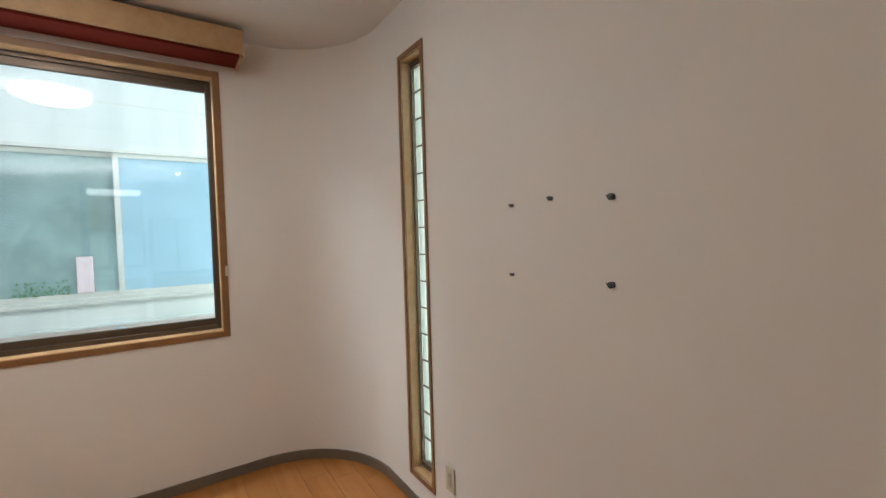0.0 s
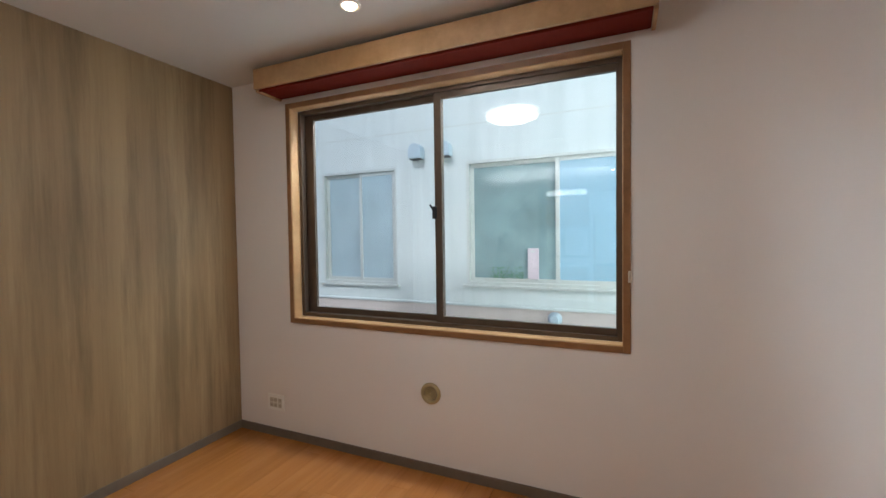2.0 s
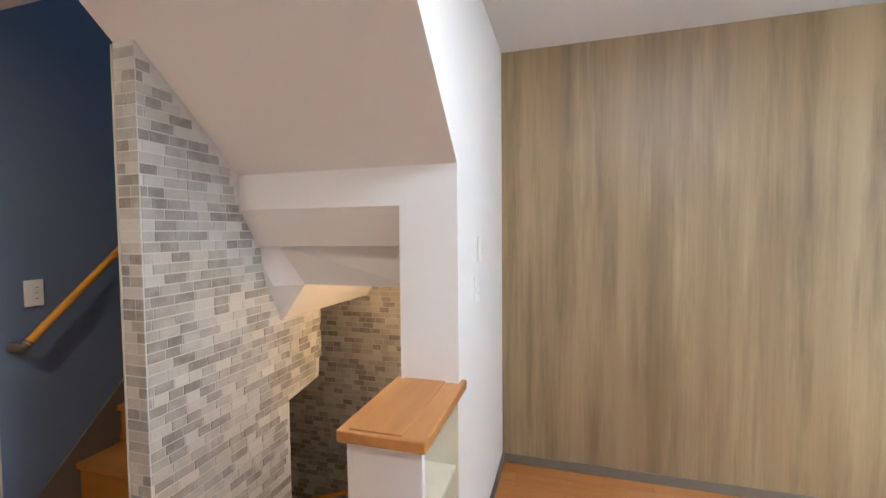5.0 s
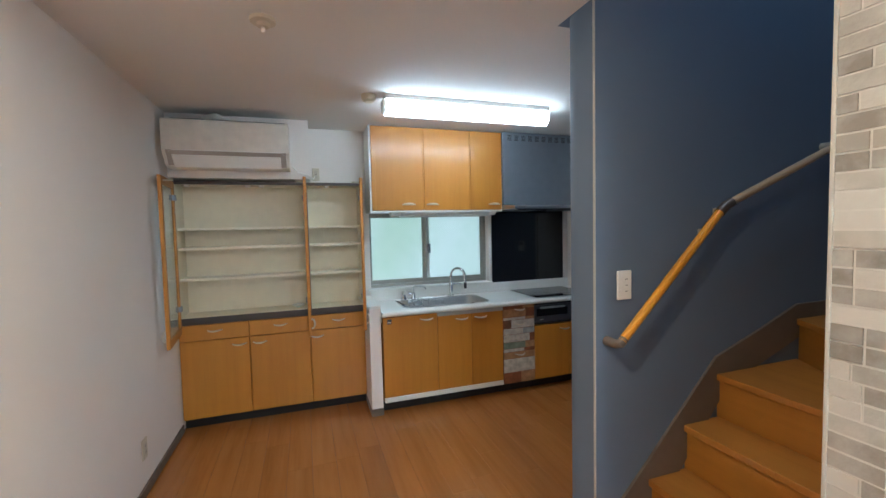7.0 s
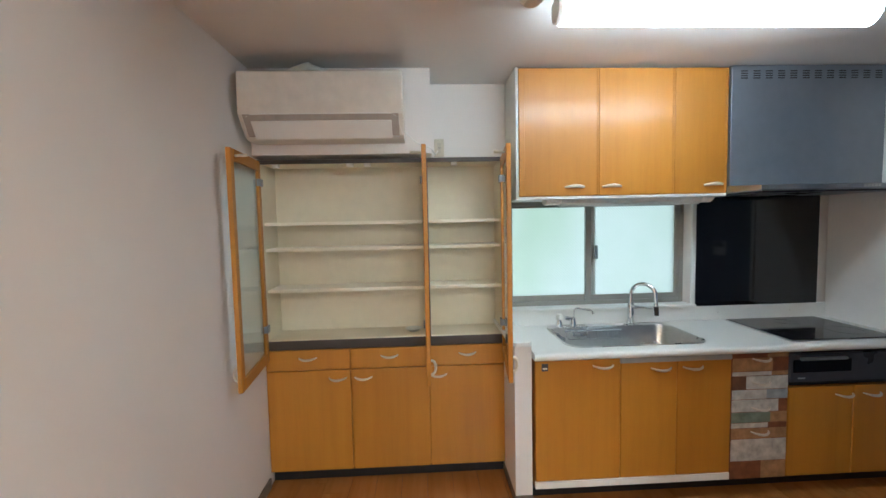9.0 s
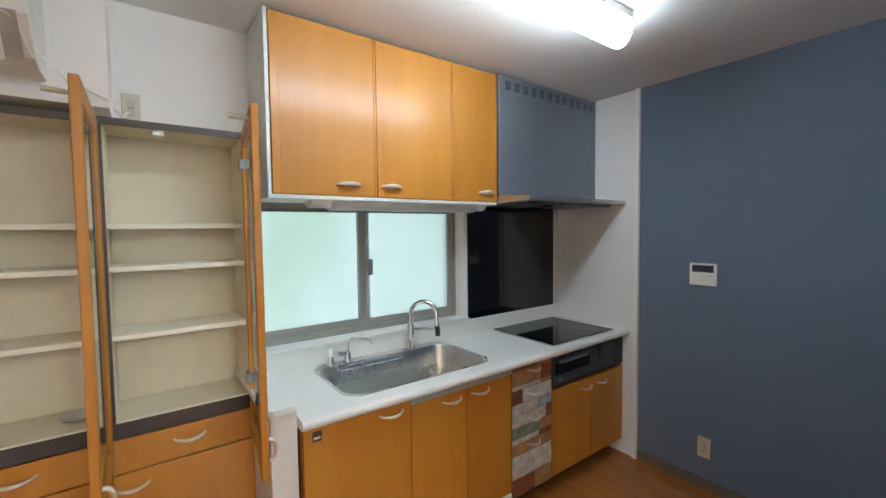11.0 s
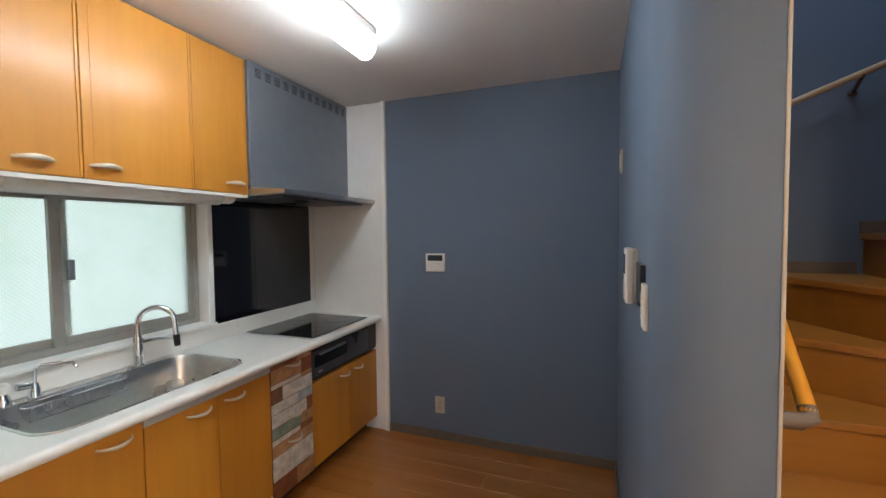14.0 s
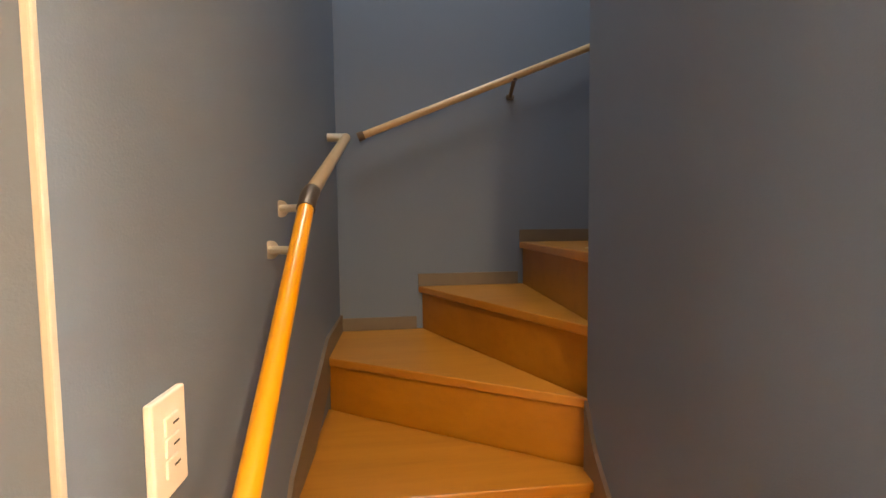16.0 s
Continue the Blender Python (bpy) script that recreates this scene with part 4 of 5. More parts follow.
for x0, x1 in ((2.196, 2.212), (2.636, 2.654), (3.584, 3.602)):
    part("edge_strip", box(x0, x1, SF - 0.004, SF + 0.001, 0.868, 1.884, 0.001), M_STRIP, cup, "dark edge strip")
part("carcass", box(2.193, 3.602, -6.985, SF - 0.022, 0.08, 0.815), M_CAB, cup)
for x0, x1, hx in ((3.115, 3.602, 3.19), (2.655, 3.113, 3.04), (2.195, 2.653, 2.60)):
    d = part("drawer", front(x0, x1, SF, 0.69, 0.812), M_CAB, cup)
    part("handle", bow((x0 + x1) / 2, SF, 0.765, 0.10), M_NICKEL, d, "satin nickel bow handle")
    d = part("lower_door", front(x0, x1, SF, 0.08, 0.688), M_CAB, cup)
    part("handle", bow(hx, SF, 0.64, 0.10), M_NICKEL, d, "satin nickel bow handle")
part("toe_kick", box(2.195, 3.602, -6.82, -6.81, 0, 0.08), M_TOE, cup)
for x in (2.48, 2.98, 3.08, 3.5):
    part("catch", box(x - 0.018, x + 0.018, SF - 0.05, SF - 0.01, 1.868, 1.888, 0.004), M_PLAST, cup, "white door catch")


def glass_door(hx, fx, fy, out):
    """An open framed glass door from its hinge to its free edge; out is the way its handle points."""
    h, f = Vector((hx, SF + 0.004)), Vector((fx, fy))
    L = (f - h).length
    ang = math.atan2(f.y - h.y, f.x - h.x)
    m = Matrix.Translation((h.x, h.y, 0)) @ Matrix.Rotation(ang, 4, "Z")
    def put(b):
        bmesh.ops.transform(b, matrix=m, verts=b.verts)
        return b
    d = part("glass_door", put(join(box(L - 0.045, L, -0.011, 0.011, 0.755, 1.900, 0.004), box(0, 0.045, -0.011, 0.011, 0.755, 1.900, 0.004), box(0.045, L - 0.045, -0.011, 0.011, 1.845, 1.900, 0.003), box(0.045, L - 0.045, -0.011, 0.011, 0.755, 0.81, 0.003))), M_CAB, cup, "open honey wood door frame")
    part("pane", put(box(0.04, L - 0.04, -0.003, 0.003, 0.80, 1.86)), M_DOORG, d).visible_shadow = False
    hd = tube([(L - 0.028, out * (0.010 + 0.024 * math.sin(math.pi * k / 12) ** 0.7), 0.84 - 0.034 * math.cos(math.pi * k / 12)) for k in range(13)], 0.0065, 10)
    part("handle", put(hd), M_NICKEL, d, "satin nickel handle")
    part("latch_peg", put(tube([(L - 0.06, -out * 0.011, 1.868), (L - 0.065, -out * 0.065, 1.872)], [0.006, 0.0075], 10)), M_BEIGE, d, "pale plastic latch")
    for z in (0.95, 1.78):
        part("hinge", put(box(0.0, 0.05, -out * 0.011 - 0.012, -out * 0.011 + 0.012, z - 0.02, z + 0.02, 0.003)), M_SILVER, d, "metal hinge")


glass_door(3.586, 3.540, -6.29, -1)
glass_door(2.656, 2.657, -6.285, 1)
glass_door(2.204, 2.262, -6.29, 1)
dish = thing("saucer", (2.74, -6.86, 0.875), "small pale saucer resting on the cupboard floor", "saucer")
part("bowl", turned([(0.0, 0.0), (0.022, 0.0), (0.05, 0.018), (0.052, 0.02), (0.022, 0.006), (0.0, 0.005)], (2.74, -6.86, 0.876)), M_PALE, dish)

# ---- air conditioner ----
ac = thing("air_conditioner", (3.16, -6.6, 2.0), "aged cream split air conditioner below the ceiling", "air conditioner")
prof = [(-6.72, 2.31), (-6.50, 2.31), (-6.487, 2.30), (-6.485, 2.09), (-6.50, 2.075), (-6.56, 2.0), (-6.60, 1.985), (-6.72, 1.985)]
part("casing", prism(prof, "x", 2.755, 3.572, 0.004), plain("aged cream plastic", (0.76, 0.72, 0.64), 0.4), ac)
part("louver", prism([(-6.508, 2.066), (-6.568, 1.992), (-6.563, 1.984), (-6.498, 2.060)], "x", 2.815, 3.515, 0.002), M_PLAST, ac)
lipr = [(2.90, -6.4835, 2.093), (2.82, -6.484, 2.091), (2.795, -6.490, 2.084), (2.782, -6.503, 2.071), (2.774, -6.525, 2.044), (2.768, -6.545, 2.019), (2.762, -6.558, 2.002)]
part("lip", tube(lipr[::-1] + [(6.327 - x, y, z) for x, y, z in lipr], 0.0035, 8), M_PLAST, ac, "rounded cream lip")
part("slot", prism([(-6.484, 2.092), (-6.500, 2.077), (-6.562, 2.000), (-6.559, 1.996), (-6.497, 2.072), (-6.482, 2.088)], "x", 2.778, 3.549), plain("taupe plastic", (0.42, 0.37, 0.32), 0.5), ac, "brown air slot")
part("top_grille", box(2.78, 3.52, -6.70, -6.52, 2.31, 2.318, 0.002), M_GUN, ac)
part("pipe", tube([(3.15, -6.66, 2.33), (3.25, -6.60, 2.36), (3.33, -6.60, 2.33)], 0.028, 10), M_PALE, ac, "wrapped pipe")
part("power_cord", tube([(2.757, -6.60, 2.03), (2.70, -6.63, 1.975), (2.62, -6.70, 1.955), (2.58, -6.97, 1.96), (2.565, -6.98, 1.985)], 0.004, 8), M_PLAST, ac, "white cord")

# ---- ceiling fittings ----
tl = thing("tube_light", (1.52, -5.95, 2.40), "lit fluorescent tube light with a long white cover", "ceiling light")
part("base", box(0.90, 2.14, -6.006, -5.894, 2.368, 2.40, 0.004), M_PLAST, tl)
cv = [(-5.95 + 0.054 * math.cos(a), 2.335 + 0.066 * math.sin(a)) for a in (radians(180 + 15 * k) for k in range(13))] + [(-5.896, 2.367), (-6.004, 2.367)]
part("cover", prism(cv, "x", 0.90, 2.13, 0.004), M_TUBE, tl, "glowing white cover")
part("end_cap", prism([(-5.95 + 0.9 * (a + 5.95), 2.345 + 0.9 * (b - 2.345)) for a, b in cv], "x", 2.13, 2.15), M_PLAST, tl)
for x, y in ((2.80, -5.10), (2.235, -5.965)):
    s = thing("ceiling_rose" if x > 2.5 else "smoke_detector", (x, y, 2.40), "empty round ceiling light socket" if x > 2.5 else "small round cream smoke detector on the ceiling", "ceiling socket" if x > 2.5 else "smoke detector")
    part("body", turned([(0.0, -0.032), (0.022, -0.032), (0.026, -0.018), (0.05, -0.014), (0.052, 0.0), (0.0, 0.0)] if x > 2.5 else [(0.0, -0.045), (0.03, -0.045), (0.046, -0.03), (0.05, 0.0), (0.0, 0.0)], (x, y, 2.40)), M_BEIGE, s)
    if x > 2.5:
        part("pin", tube([(x, y, 2.37), (x, y, 2.345)], 0.008, 8), M_PLAST, s)
rl = thing("round_ceiling_light", (1.80, -1.40, 2.66), "round white ceiling lamp, lit", "ceiling light")
part("base", turned([(0.0, 0.0), (0.12, 0.0), (0.12, -0.03), (0.0, -0.03)], (1.80, -1.40, 2.66)), M_PLAST, rl)
part("shade", turned([(0.0, -0.095), (0.10, -0.09), (0.19, -0.07), (0.235, -0.045), (0.24, -0.03), (0.0, -0.03)], (1.80, -1.40, 2.66), "z", 40), M_ROUND, rl, "glowing white shade")
for dx, dy, dz, _ in DOWNLIGHTS:
    dl = thing("downlight", (dx, dy, dz), "small warm recessed downlight in the ceiling", "downlight", "recessed downlights")
    part("ring", lofted([[(dx + r * math.cos(2 * math.pi * k / 32), dy + r * math.sin(2 * math.pi * k / 32), dz - h) for k in range(32)] for r, h in ((0.055, 0.0), (0.055, 0.006), (0.046, 0.008), (0.038, 0.004))], False), M_PLAST, dl)
    part("bulb", turned([(0.0, -0.02), (0.025, -0.016), (0.037, -0.002), (0.0, -0.001)], (dx, dy, dz)), M_WARM, dl, "glowing warm bulb")

# ---- stairs ----
RISE = 0.205
TREADS = {1: [(1.50, PART_N), (1.50, CORE_S), (1.28, CORE_S), (1.28, PART_N)], 2: [(1.30, PART_N), (1.30, CORE_S), (1.08, CORE_S), (1.08, PART_N)],
          3: [(1.10, PART_N), (1.10, CORE_S), (0.88, CORE_S), (0.88, PART_N)], 4: [(0.905, PART_N), (0.905, CORE_S), (0.835, CORE_S), (0.34, PART_N)],
          5: [(0.36, PART_N), (0.846, CORE_S), (0.835, CORE_S), (WEST, -4.18), (WEST, PART_N)], 6: [(WEST, -4.20), (0.838, CORE_S), (0.836, CORE_S + 0.03), (WEST, -3.68)],
          7: [(WEST, -3.70), (0.836, CORE_S + 0.02), (0.836, CORE_N - 0.03), (WEST, -3.23)], 8: [(WEST, -3.25), (0.836, CORE_N - 0.03), (0.60, STAIR_N), (WEST, STAIR_N)]}
st = thing("staircase", (0.9, -4.17, 0), "winding staircase with orange brown wooden treads and risers", "staircase")
for k, poly in TREADS.items():
    z = RISE * k
    part("tread", prism(poly, "z", z - 0.03, z, 0.004), M_TREAD, st)
    a, b = (poly[0], poly[1])
    d = Vector((b[0] - a[0], b[1] - a[1])).normalized()
    nrm = Vector((d.y, -d.x))
    if nrm.dot(Vector((sum(p[0] for p in poly) / len(poly) - a[0], sum(p[1] for p in poly) / len(poly) - a[1]))) < 0:
        nrm = -nrm
    p0, p1 = Vector(a) + nrm * 0.018, Vector(b) + nrm * 0.018
    if k == 8:
        p1 -= d * 0.07
    q0, q1 = p0 + nrm * 0.015, p1 + nrm * 0.015
    part("riser", prism([tuple(p0), tuple(p1), tuple(q1), tuple(q0)], "z", z - RISE - (0.026 if k > 1 else 0), z - 0.03), M_RISER, st)
part("stringer", prism([(1.56, 0.0), (1.56, 0.13), (1.50, 0.29), (1.30, 0.49), (1.10, 0.70), (0.905, 0.90), (0.62, 1.0), (0.36, 1.10), (WEST, 1.10), (WEST, 0.95), (0.30, 0.95), (0.84, 0.75), (1.30, 0.20), (1.48, 0.0)], "y", PART_N, PART_N + 0.012), M_BASE, st, "grey brown wall string")
part("stringer", prism([(1.59, 0.0), (1.59, 0.13), (1.50, 0.29), (1.30, 0.49), (1.10, 0.70), (0.905, 0.90), (0.845, 1.02), (0.845, 0.75), (1.30, 0.20), (1.48, 0.0)], "y", CORE_S - 0.012, CORE_S), M_BASE, st, "grey brown wall string")
for k, y0, y1 in ((5, PART_N + 0.012, -4.21), (6, -4.20, -3.71), (7, -3.70, -3.26), (8, -3.25, STAIR_N)):
    part("skirting", box(WEST, WEST + 0.012, y0, y1, RISE * k, RISE * k + 0.06, 0.002), M_BASE, st, "grey brown skirting")

low = thing("lower_staircase", (1.0, -3.3, -1), "wooden steps leading down behind the brick wall", "staircase")
for k in range(1, 5):
    x = 1.60 - 0.2 * (k - 1)
    part("tread", box(x - 0.22, x, CORE_N, STAIR_N, -RISE * k - 0.03, -RISE * k, 0.004), M_TREAD, low)
    part("riser", box(x - 0.005, x, CORE_N, STAIR_N, -RISE * k, -RISE * (k - 1) - 0.03), M_RISER, low)
for k, poly in {5: [(0.82, CORE_N), (0.82, STAIR_N), (0.40, STAIR_N)], 6: [(0.82, CORE_N), (0.40, STAIR_N), (WEST, STAIR_N), (WEST, -3.25)], 7: [(0.82, CORE_N), (WEST, -3.25), (WEST, -3.90)], 8: [(0.82, CORE_N - 0.1), (WEST, -3.90), (WEST, PART_N), (0.4, PART_N)]}.items():
    part("tread", prism(poly, "z", -RISE * k - 0.2, -RISE * k, 0.003), M_TREAD, low)
lr = thing("lower_handrail", (0.03, -3.9, -0.5), "amber wooden handrail on the lower stair wall", "handrail")
part("rail", tube([(0.025, -4.35, -0.60), (0.025, -3.55, -0.31)], 0.017, 12), M_RAILY, lr)
part("bracket", tube([(WEST, -3.72, -0.42), (0.01, -3.72, -0.42), (0.025, -3.72, -0.385)], 0.008, 8), M_SASH, lr)


def bracket(rail, a, wall, mat, text):
    """An arm from the wall to the rail with a round foot."""
    a, w = Vector(a), Vector(wall)
    d = (a - w).normalized()
    part("bracket", join(tube([w, w + d * 0.5 * (a - w).length, a], 0.009, 10), tube([w, w + d * 0.008], 0.02, 14), tube([a - Vector((0, 0, 0.0)), a + Vector((0, 0, 0.012))], 0.014, 10)), mat, rail, text)


RY = -4.495
hr = thing("handrail", (0.9, RY, 1.4), "round wooden handrail, amber below and pale above, on the partition", "handrail")
part("rail", tube([(1.50, RY, 1.055), (0.965, RY, 1.575)], 0.0175, 16), M_RAILY, hr, "amber lower rail")
part("rail", tube([(0.935, RY, 1.592), (0.20, RY, 1.88)], 0.0175, 16), M_RAILP, hr, "pale upper rail")
part("joint", tube([(0.985, RY, 1.555), (0.95, RY, 1.585), (0.915, RY, 1.60)], 0.0205, 14), M_SASH, hr, "bronze rail joint")
part("end_return", tube([(1.49, RY, 1.065), (1.507, RY, 1.047), (1.512, RY - 0.02, 1.04), (1.512, PART_N, 1.04)], 0.019, 14), M_BASE, hr, "brown end return")
part("end_return", tube([(0.215, RY, 1.875), (0.20, RY, 1.88), (0.195, RY - 0.02, 1.88), (0.195, PART_N, 1.88)], 0.017, 12), M_NICKEL, hr, "metal end return")
bracket(hr, (1.06, RY, 1.468), (1.005, PART_N, 1.468), M_NICKEL, "metal rail bracket")
bracket(hr, (0.965, RY, 1.56), (0.915, PART_N, 1.56), M_NICKEL, "metal rail bracket")
h2 = thing("handrail", (0.03, -3.9, 2.1), "pale round wooden handrail rising along the stairwell wall", "handrail")
part("rail", tube([(0.035, -4.44, 1.925), (0.035, -3.0, 2.50)], 0.0165, 14), M_RAILP, h2)
part("end_cap", tube([(0.035, -4.462, 1.916), (0.035, -4.435, 1.927)], 0.021, 14), M_SASH, h2, "dark end cap")
bracket(h2, (0.035, -3.745, 2.185), (WEST, -3.745, 2.13), M_SASH, "dark rail bracket")

# ---- half-height shelf beside the stairs ----
hs = thing("stair_shelf", (1.37, -2.78, 0), "white half-height shelf with a thick wooden cap at the stair head", "shelf")
part("back_panel", box(1.15, 1.575, -2.905, -2.885, 0, 0.895, 0.002), M_WALL, hs)
part("end_panel", box(1.555, 1.577, -2.885, -2.66, 0, 0.895, 0.002), M_WALL, hs)
part("inner_panel", box(1.15, 1.165, -2.885, -2.66, 0, 0.895), M_MELA, hs)
for z in (0.08, 0.34, 0.62):
    part("shelf", box(1.165, 1.555, -2.885, -2.67, z - 0.018, z, 0.002), M_MELA, hs)
part("cap", box(1.095, 1.605, -2.925, -2.640, 0.896, 0.934, 0.006, 3), M_CAP, hs, "orange wooden cap")
part("cap_overlay", box(1.148, 1.595, -2.885, -2.715, 0.934, 0.940, 0.002), M_CAP, hs, "raised wooden board")
for z in range(14):
    part("peg_hole", box(1.553, 1.5552, -2.70, -2.692, 0.12 + z * 0.055, 0.128 + z * 0.055), M_DARK, hs)

# ---- switches, sockets, vents ----


M_SOCK = plain("greyed socket plastic", (0.50, 0.45, 0.36), 0.45)


def plate(name, label, cat, x0, x1, y0, y1, z0, z1, mat, facing, keys=1, slots=0, cols=((0.30, 0.70),)):
    p = thing(name, ((x0 + x1) / 2, (y0 + y1) / 2, (z0 + z1) / 2), label, cat)
    part("plate", box(x0, x1, y0, y1, z0, z1, 0.003), mat, p)
    ax = "x" if abs(x1 - x0) < abs(y1 - y0) else "y"
    lo, hi = ((y0, y1) if ax == "x" else (x0, x1))
    face = {"+x": x1, "-x": x0, "+y": y1, "-y": y0}[facing]
    d = 0.003 if facing[0] == "+" else -0.003
    h = (z1 - z0) * 0.62
    for k, (c0, c1) in [(i, c) for i in range(keys) for c in cols]:
        a = (z0 + z1) / 2 - h / 2 + h * k / keys + 0.002
        b = a + h / keys - 0.004
        u, v = lo + (hi - lo) * c0, lo + (hi - lo) * c1
        args = (face, face + d, u, v, a, b) if ax == "x" else (u, v, face, face + d, a, b)
        key = part("socket" if slots else "rocker", box(*args, 0.001), M_PLAST if not slots else M_SOCK, p)
        if name == "light_switch":
            c, zc = u + 0.3 * (v - u), (a + b) / 2
            args = (face + d, face + d * 1.2, c - 0.006, c + 0.006, zc - 0.0012, zc + 0.0012) if ax == "x" else (c - 0.006, c + 0.006, min(face + d, face + d * 1.2), max(face + d, face + d * 1.2), zc - 0.0012, zc + 0.0012)
            part("indicator", box(*args), M_DARK, key, "dark indicator slit")
        for sgn in ((-1, 1) if slots else ()):
            c, zc = (u + v) / 2 + sgn * 0.005, (a + b) / 2
            args = (face + d, face + d * 1.2, c - 0.001, c + 0.001, zc - 0.004, zc + 0.004) if ax == "x" else (c - 0.001, c + 0.001, face + d, face + d * 1.2, zc - 0.004, zc + 0.004)
            part("slot", box(*args), M_DARK, key)
    return p


plate("light_switch", "white rocker light switch on the stair partition", "light switch", 1.392, 1.462, PART_N, PART_N + 0.010, 1.205, 1.325, M_PLAST, "+y", 3)
plate("socket_outlet", "cream double socket on the blue wall", "socket", WEST, WEST + 0.008, -5.995, -5.925, 0.185, 0.305, M_BEIGE, "+x", 2, 1)
plate("socket_outlet", "cream double socket low on the long wall", "socket", KEAST - 0.008, KEAST, -6.01, -5.94, 0.21, 0.33, M_BEIGE, "-x", 2, 1)
plate("socket_outlet", "cream double socket below the slit window", "socket", EAST - 0.008, EAST, -1.27, -1.20, 0.25, 0.37, M_BEIGE, "-x", 2, 1)
plate("socket_outlet", "cream wide socket plate under the window wall", "socket", 0.295, 0.455, -0.010, 0, 0.195, 0.315, M_PLAST, "-y", 2, 1, ((0.15, 0.36), (0.39, 0.60), (0.66, 0.86)))
plate("socket_outlet", "cream air conditioner socket above the cupboard", "socket", 2.525, 2.585, SOUTH, SOUTH + 0.01, 1.95, 2.06, M_BEIGE, "+y", 1, 1)
plate("light_switch", "white switch on the partition by the stairs", "light switch", 1.375, 1.44, PART_S - 0.012, PART_S, 1.20, 1.32, M_PLAST, "-y", 2)
plate("blank_plate", "cream blank wall plate high on the partition", "wall plate", 0.24, 0.31, PART_S - 0.010, PART_S, 1.76, 1.88, M_BEIGE, "-y", 1)
plate("light_switch", "white switch on the nook partition", "light switch", 0.72, 0.79, NOOK, NOOK + 0.01, 1.38, 1.50, M_PLAST, "+y", 1)
plate("light_switch", "white switch on the nook partition", "light switch", 0.79, 0.86, NOOK, NOOK + 0.01, 1.20, 1.32, M_PLAST, "+y", 2)

rm = thing("water_heater_panel", (WEST, -5.98, 1.25), "white water heater remote with a small display on the blue wall", "control panel")
part("case", box(WEST, WEST + 0.018, -6.05, -5.91, 1.187, 1.313, 0.003), M_PLAST, rm)
part("display", box(WEST + 0.018, WEST + 0.0195, -6.035, -5.925, 1.262, 1.302), M_LCD, rm, "dark display")
part("button_bar", box(WEST + 0.018, WEST + 0.020, -5.965, -5.935, 1.240, 1.246), M_PALE, rm)
ic = thing("intercom", (1.15, PART_S, 1.3), "white wall intercom with a small screen on the partition", "intercom")
part("case", box(1.07, 1.17, PART_S - 0.038, PART_S - 0.014, 1.225, 1.405, 0.006, 3), M_PLAST, ic)
part("backplate", box(1.073, 1.167, PART_S - 0.014, PART_S, 1.228, 1.402, 0.002), M_BEIGE, ic, "cream mounting plate")
part("screen", box(1.085, 1.155, PART_S - 0.0395, PART_S - 0.038, 1.32, 1.385), M_LCD, ic, "dark screen")
part("speaker", box(1.09, 1.15, PART_S - 0.0395, PART_S - 0.038, 1.25, 1.30), M_PALE, ic)

wb = thing("wall_bracket", (1.31, PART_S, 1.25), "black plastic holder between intercom and light switch on the partition", "wall bracket")
part("holder", box(1.245, 1.375, PART_S - 0.014, PART_S, 1.245, 1.368, 0.003), M_DARK, wb)
part("rim", box(1.252, 1.368, PART_S - 0.017, PART_S - 0.014, 1.252, 1.262, 0.001), M_GUN, wb)

vn = thing("wall_vent", (1.667, 0, 0.505), "round yellowed wall vent below the window", "wall vent")
part("ring", turned([(0.045, 0.0), (0.068, 0.0), (0.066, -0.010), (0.055, -0.016), (0.045, -0.010)], (1.667, 0, 0.505), "y", 36), M_VENT, vn)
part("back", turned([(0.0, -0.002), (0.046, -0.002), (0.046, -0.001), (0.0, -0.001)], (1.667, 0, 0.505), "y", 24), M_BASE, vn)
for k, r in enumerate((0.036, 0.026, 0.016)):
    part("louver_ring", turned([(r - 0.004, -0.004), (r + 0.003, -0.006), (r + 0.002, -0.013), (r - 0.004, -0.008)], (1.667, 0, 0.505), "y", 30), M_VENT, vn)
part("knob", turned([(0.0, -0.022), (0.008, -0.020), (0.010, -0.002), (0.0, -0.002)], (1.667, 0, 0.505), "y", 16), M_VENT, vn)

for y, z, s in ((-1.687, 1.552, 0.6), (-1.87, 1.562, 0.7), (-2.093, 1.548, 0.9), (-1.684, 1.300, 0.55), (-2.09, 1.297, 0.9)):
    hk = thing("wall_hook", (EAST, y, z), "small steel screw hook in the long wall", "wall hook", "screw hooks in the long wall")
    part("shank", turned([(0.0, 0.0), (0.011 * s, 0.0), (0.010 * s, -0.003), (0.005 * s, -0.004), (0.005 * s, -0.007), (0.010 * s, -0.008), (0.011 * s, -0.012), (0.006 * s, -0.014), (0.0, -0.014)], (EAST, y, z), "x", 14), M_GUN, hk)
    part("peg", tube([(EAST - 0.010, y, z), (EAST - 0.012, y + 0.011 * s, z + 0.002), (EAST - 0.012, y + 0.013 * s, z + 0.005)], 0.0022, 8), M_GUN, hk)

wl = thing("stair_wall_lamp", (0.55, STAIR_N, 1.13), "small warm lamp on the lower stair wall", "wall lamp")
part("backplate", box(0.51, 0.59, STAIR_N - 0.008, STAIR_N, 1.07, 1.19, 0.003), M_PLAST, wl)
part("bulb", turned([(0.0, -0.05), (0.018, -0.045), (0.024, 0.0), (0.018, 0.045), (0.0, 0.05)], (0.55, STAIR_N - 0.034, 1.13), "z", 20), glow("stair bulb", (1.0, 0.60, 0.26), 120.0), wl, "glowing warm bulb")

# ---- floor boards ----
shapes = {}


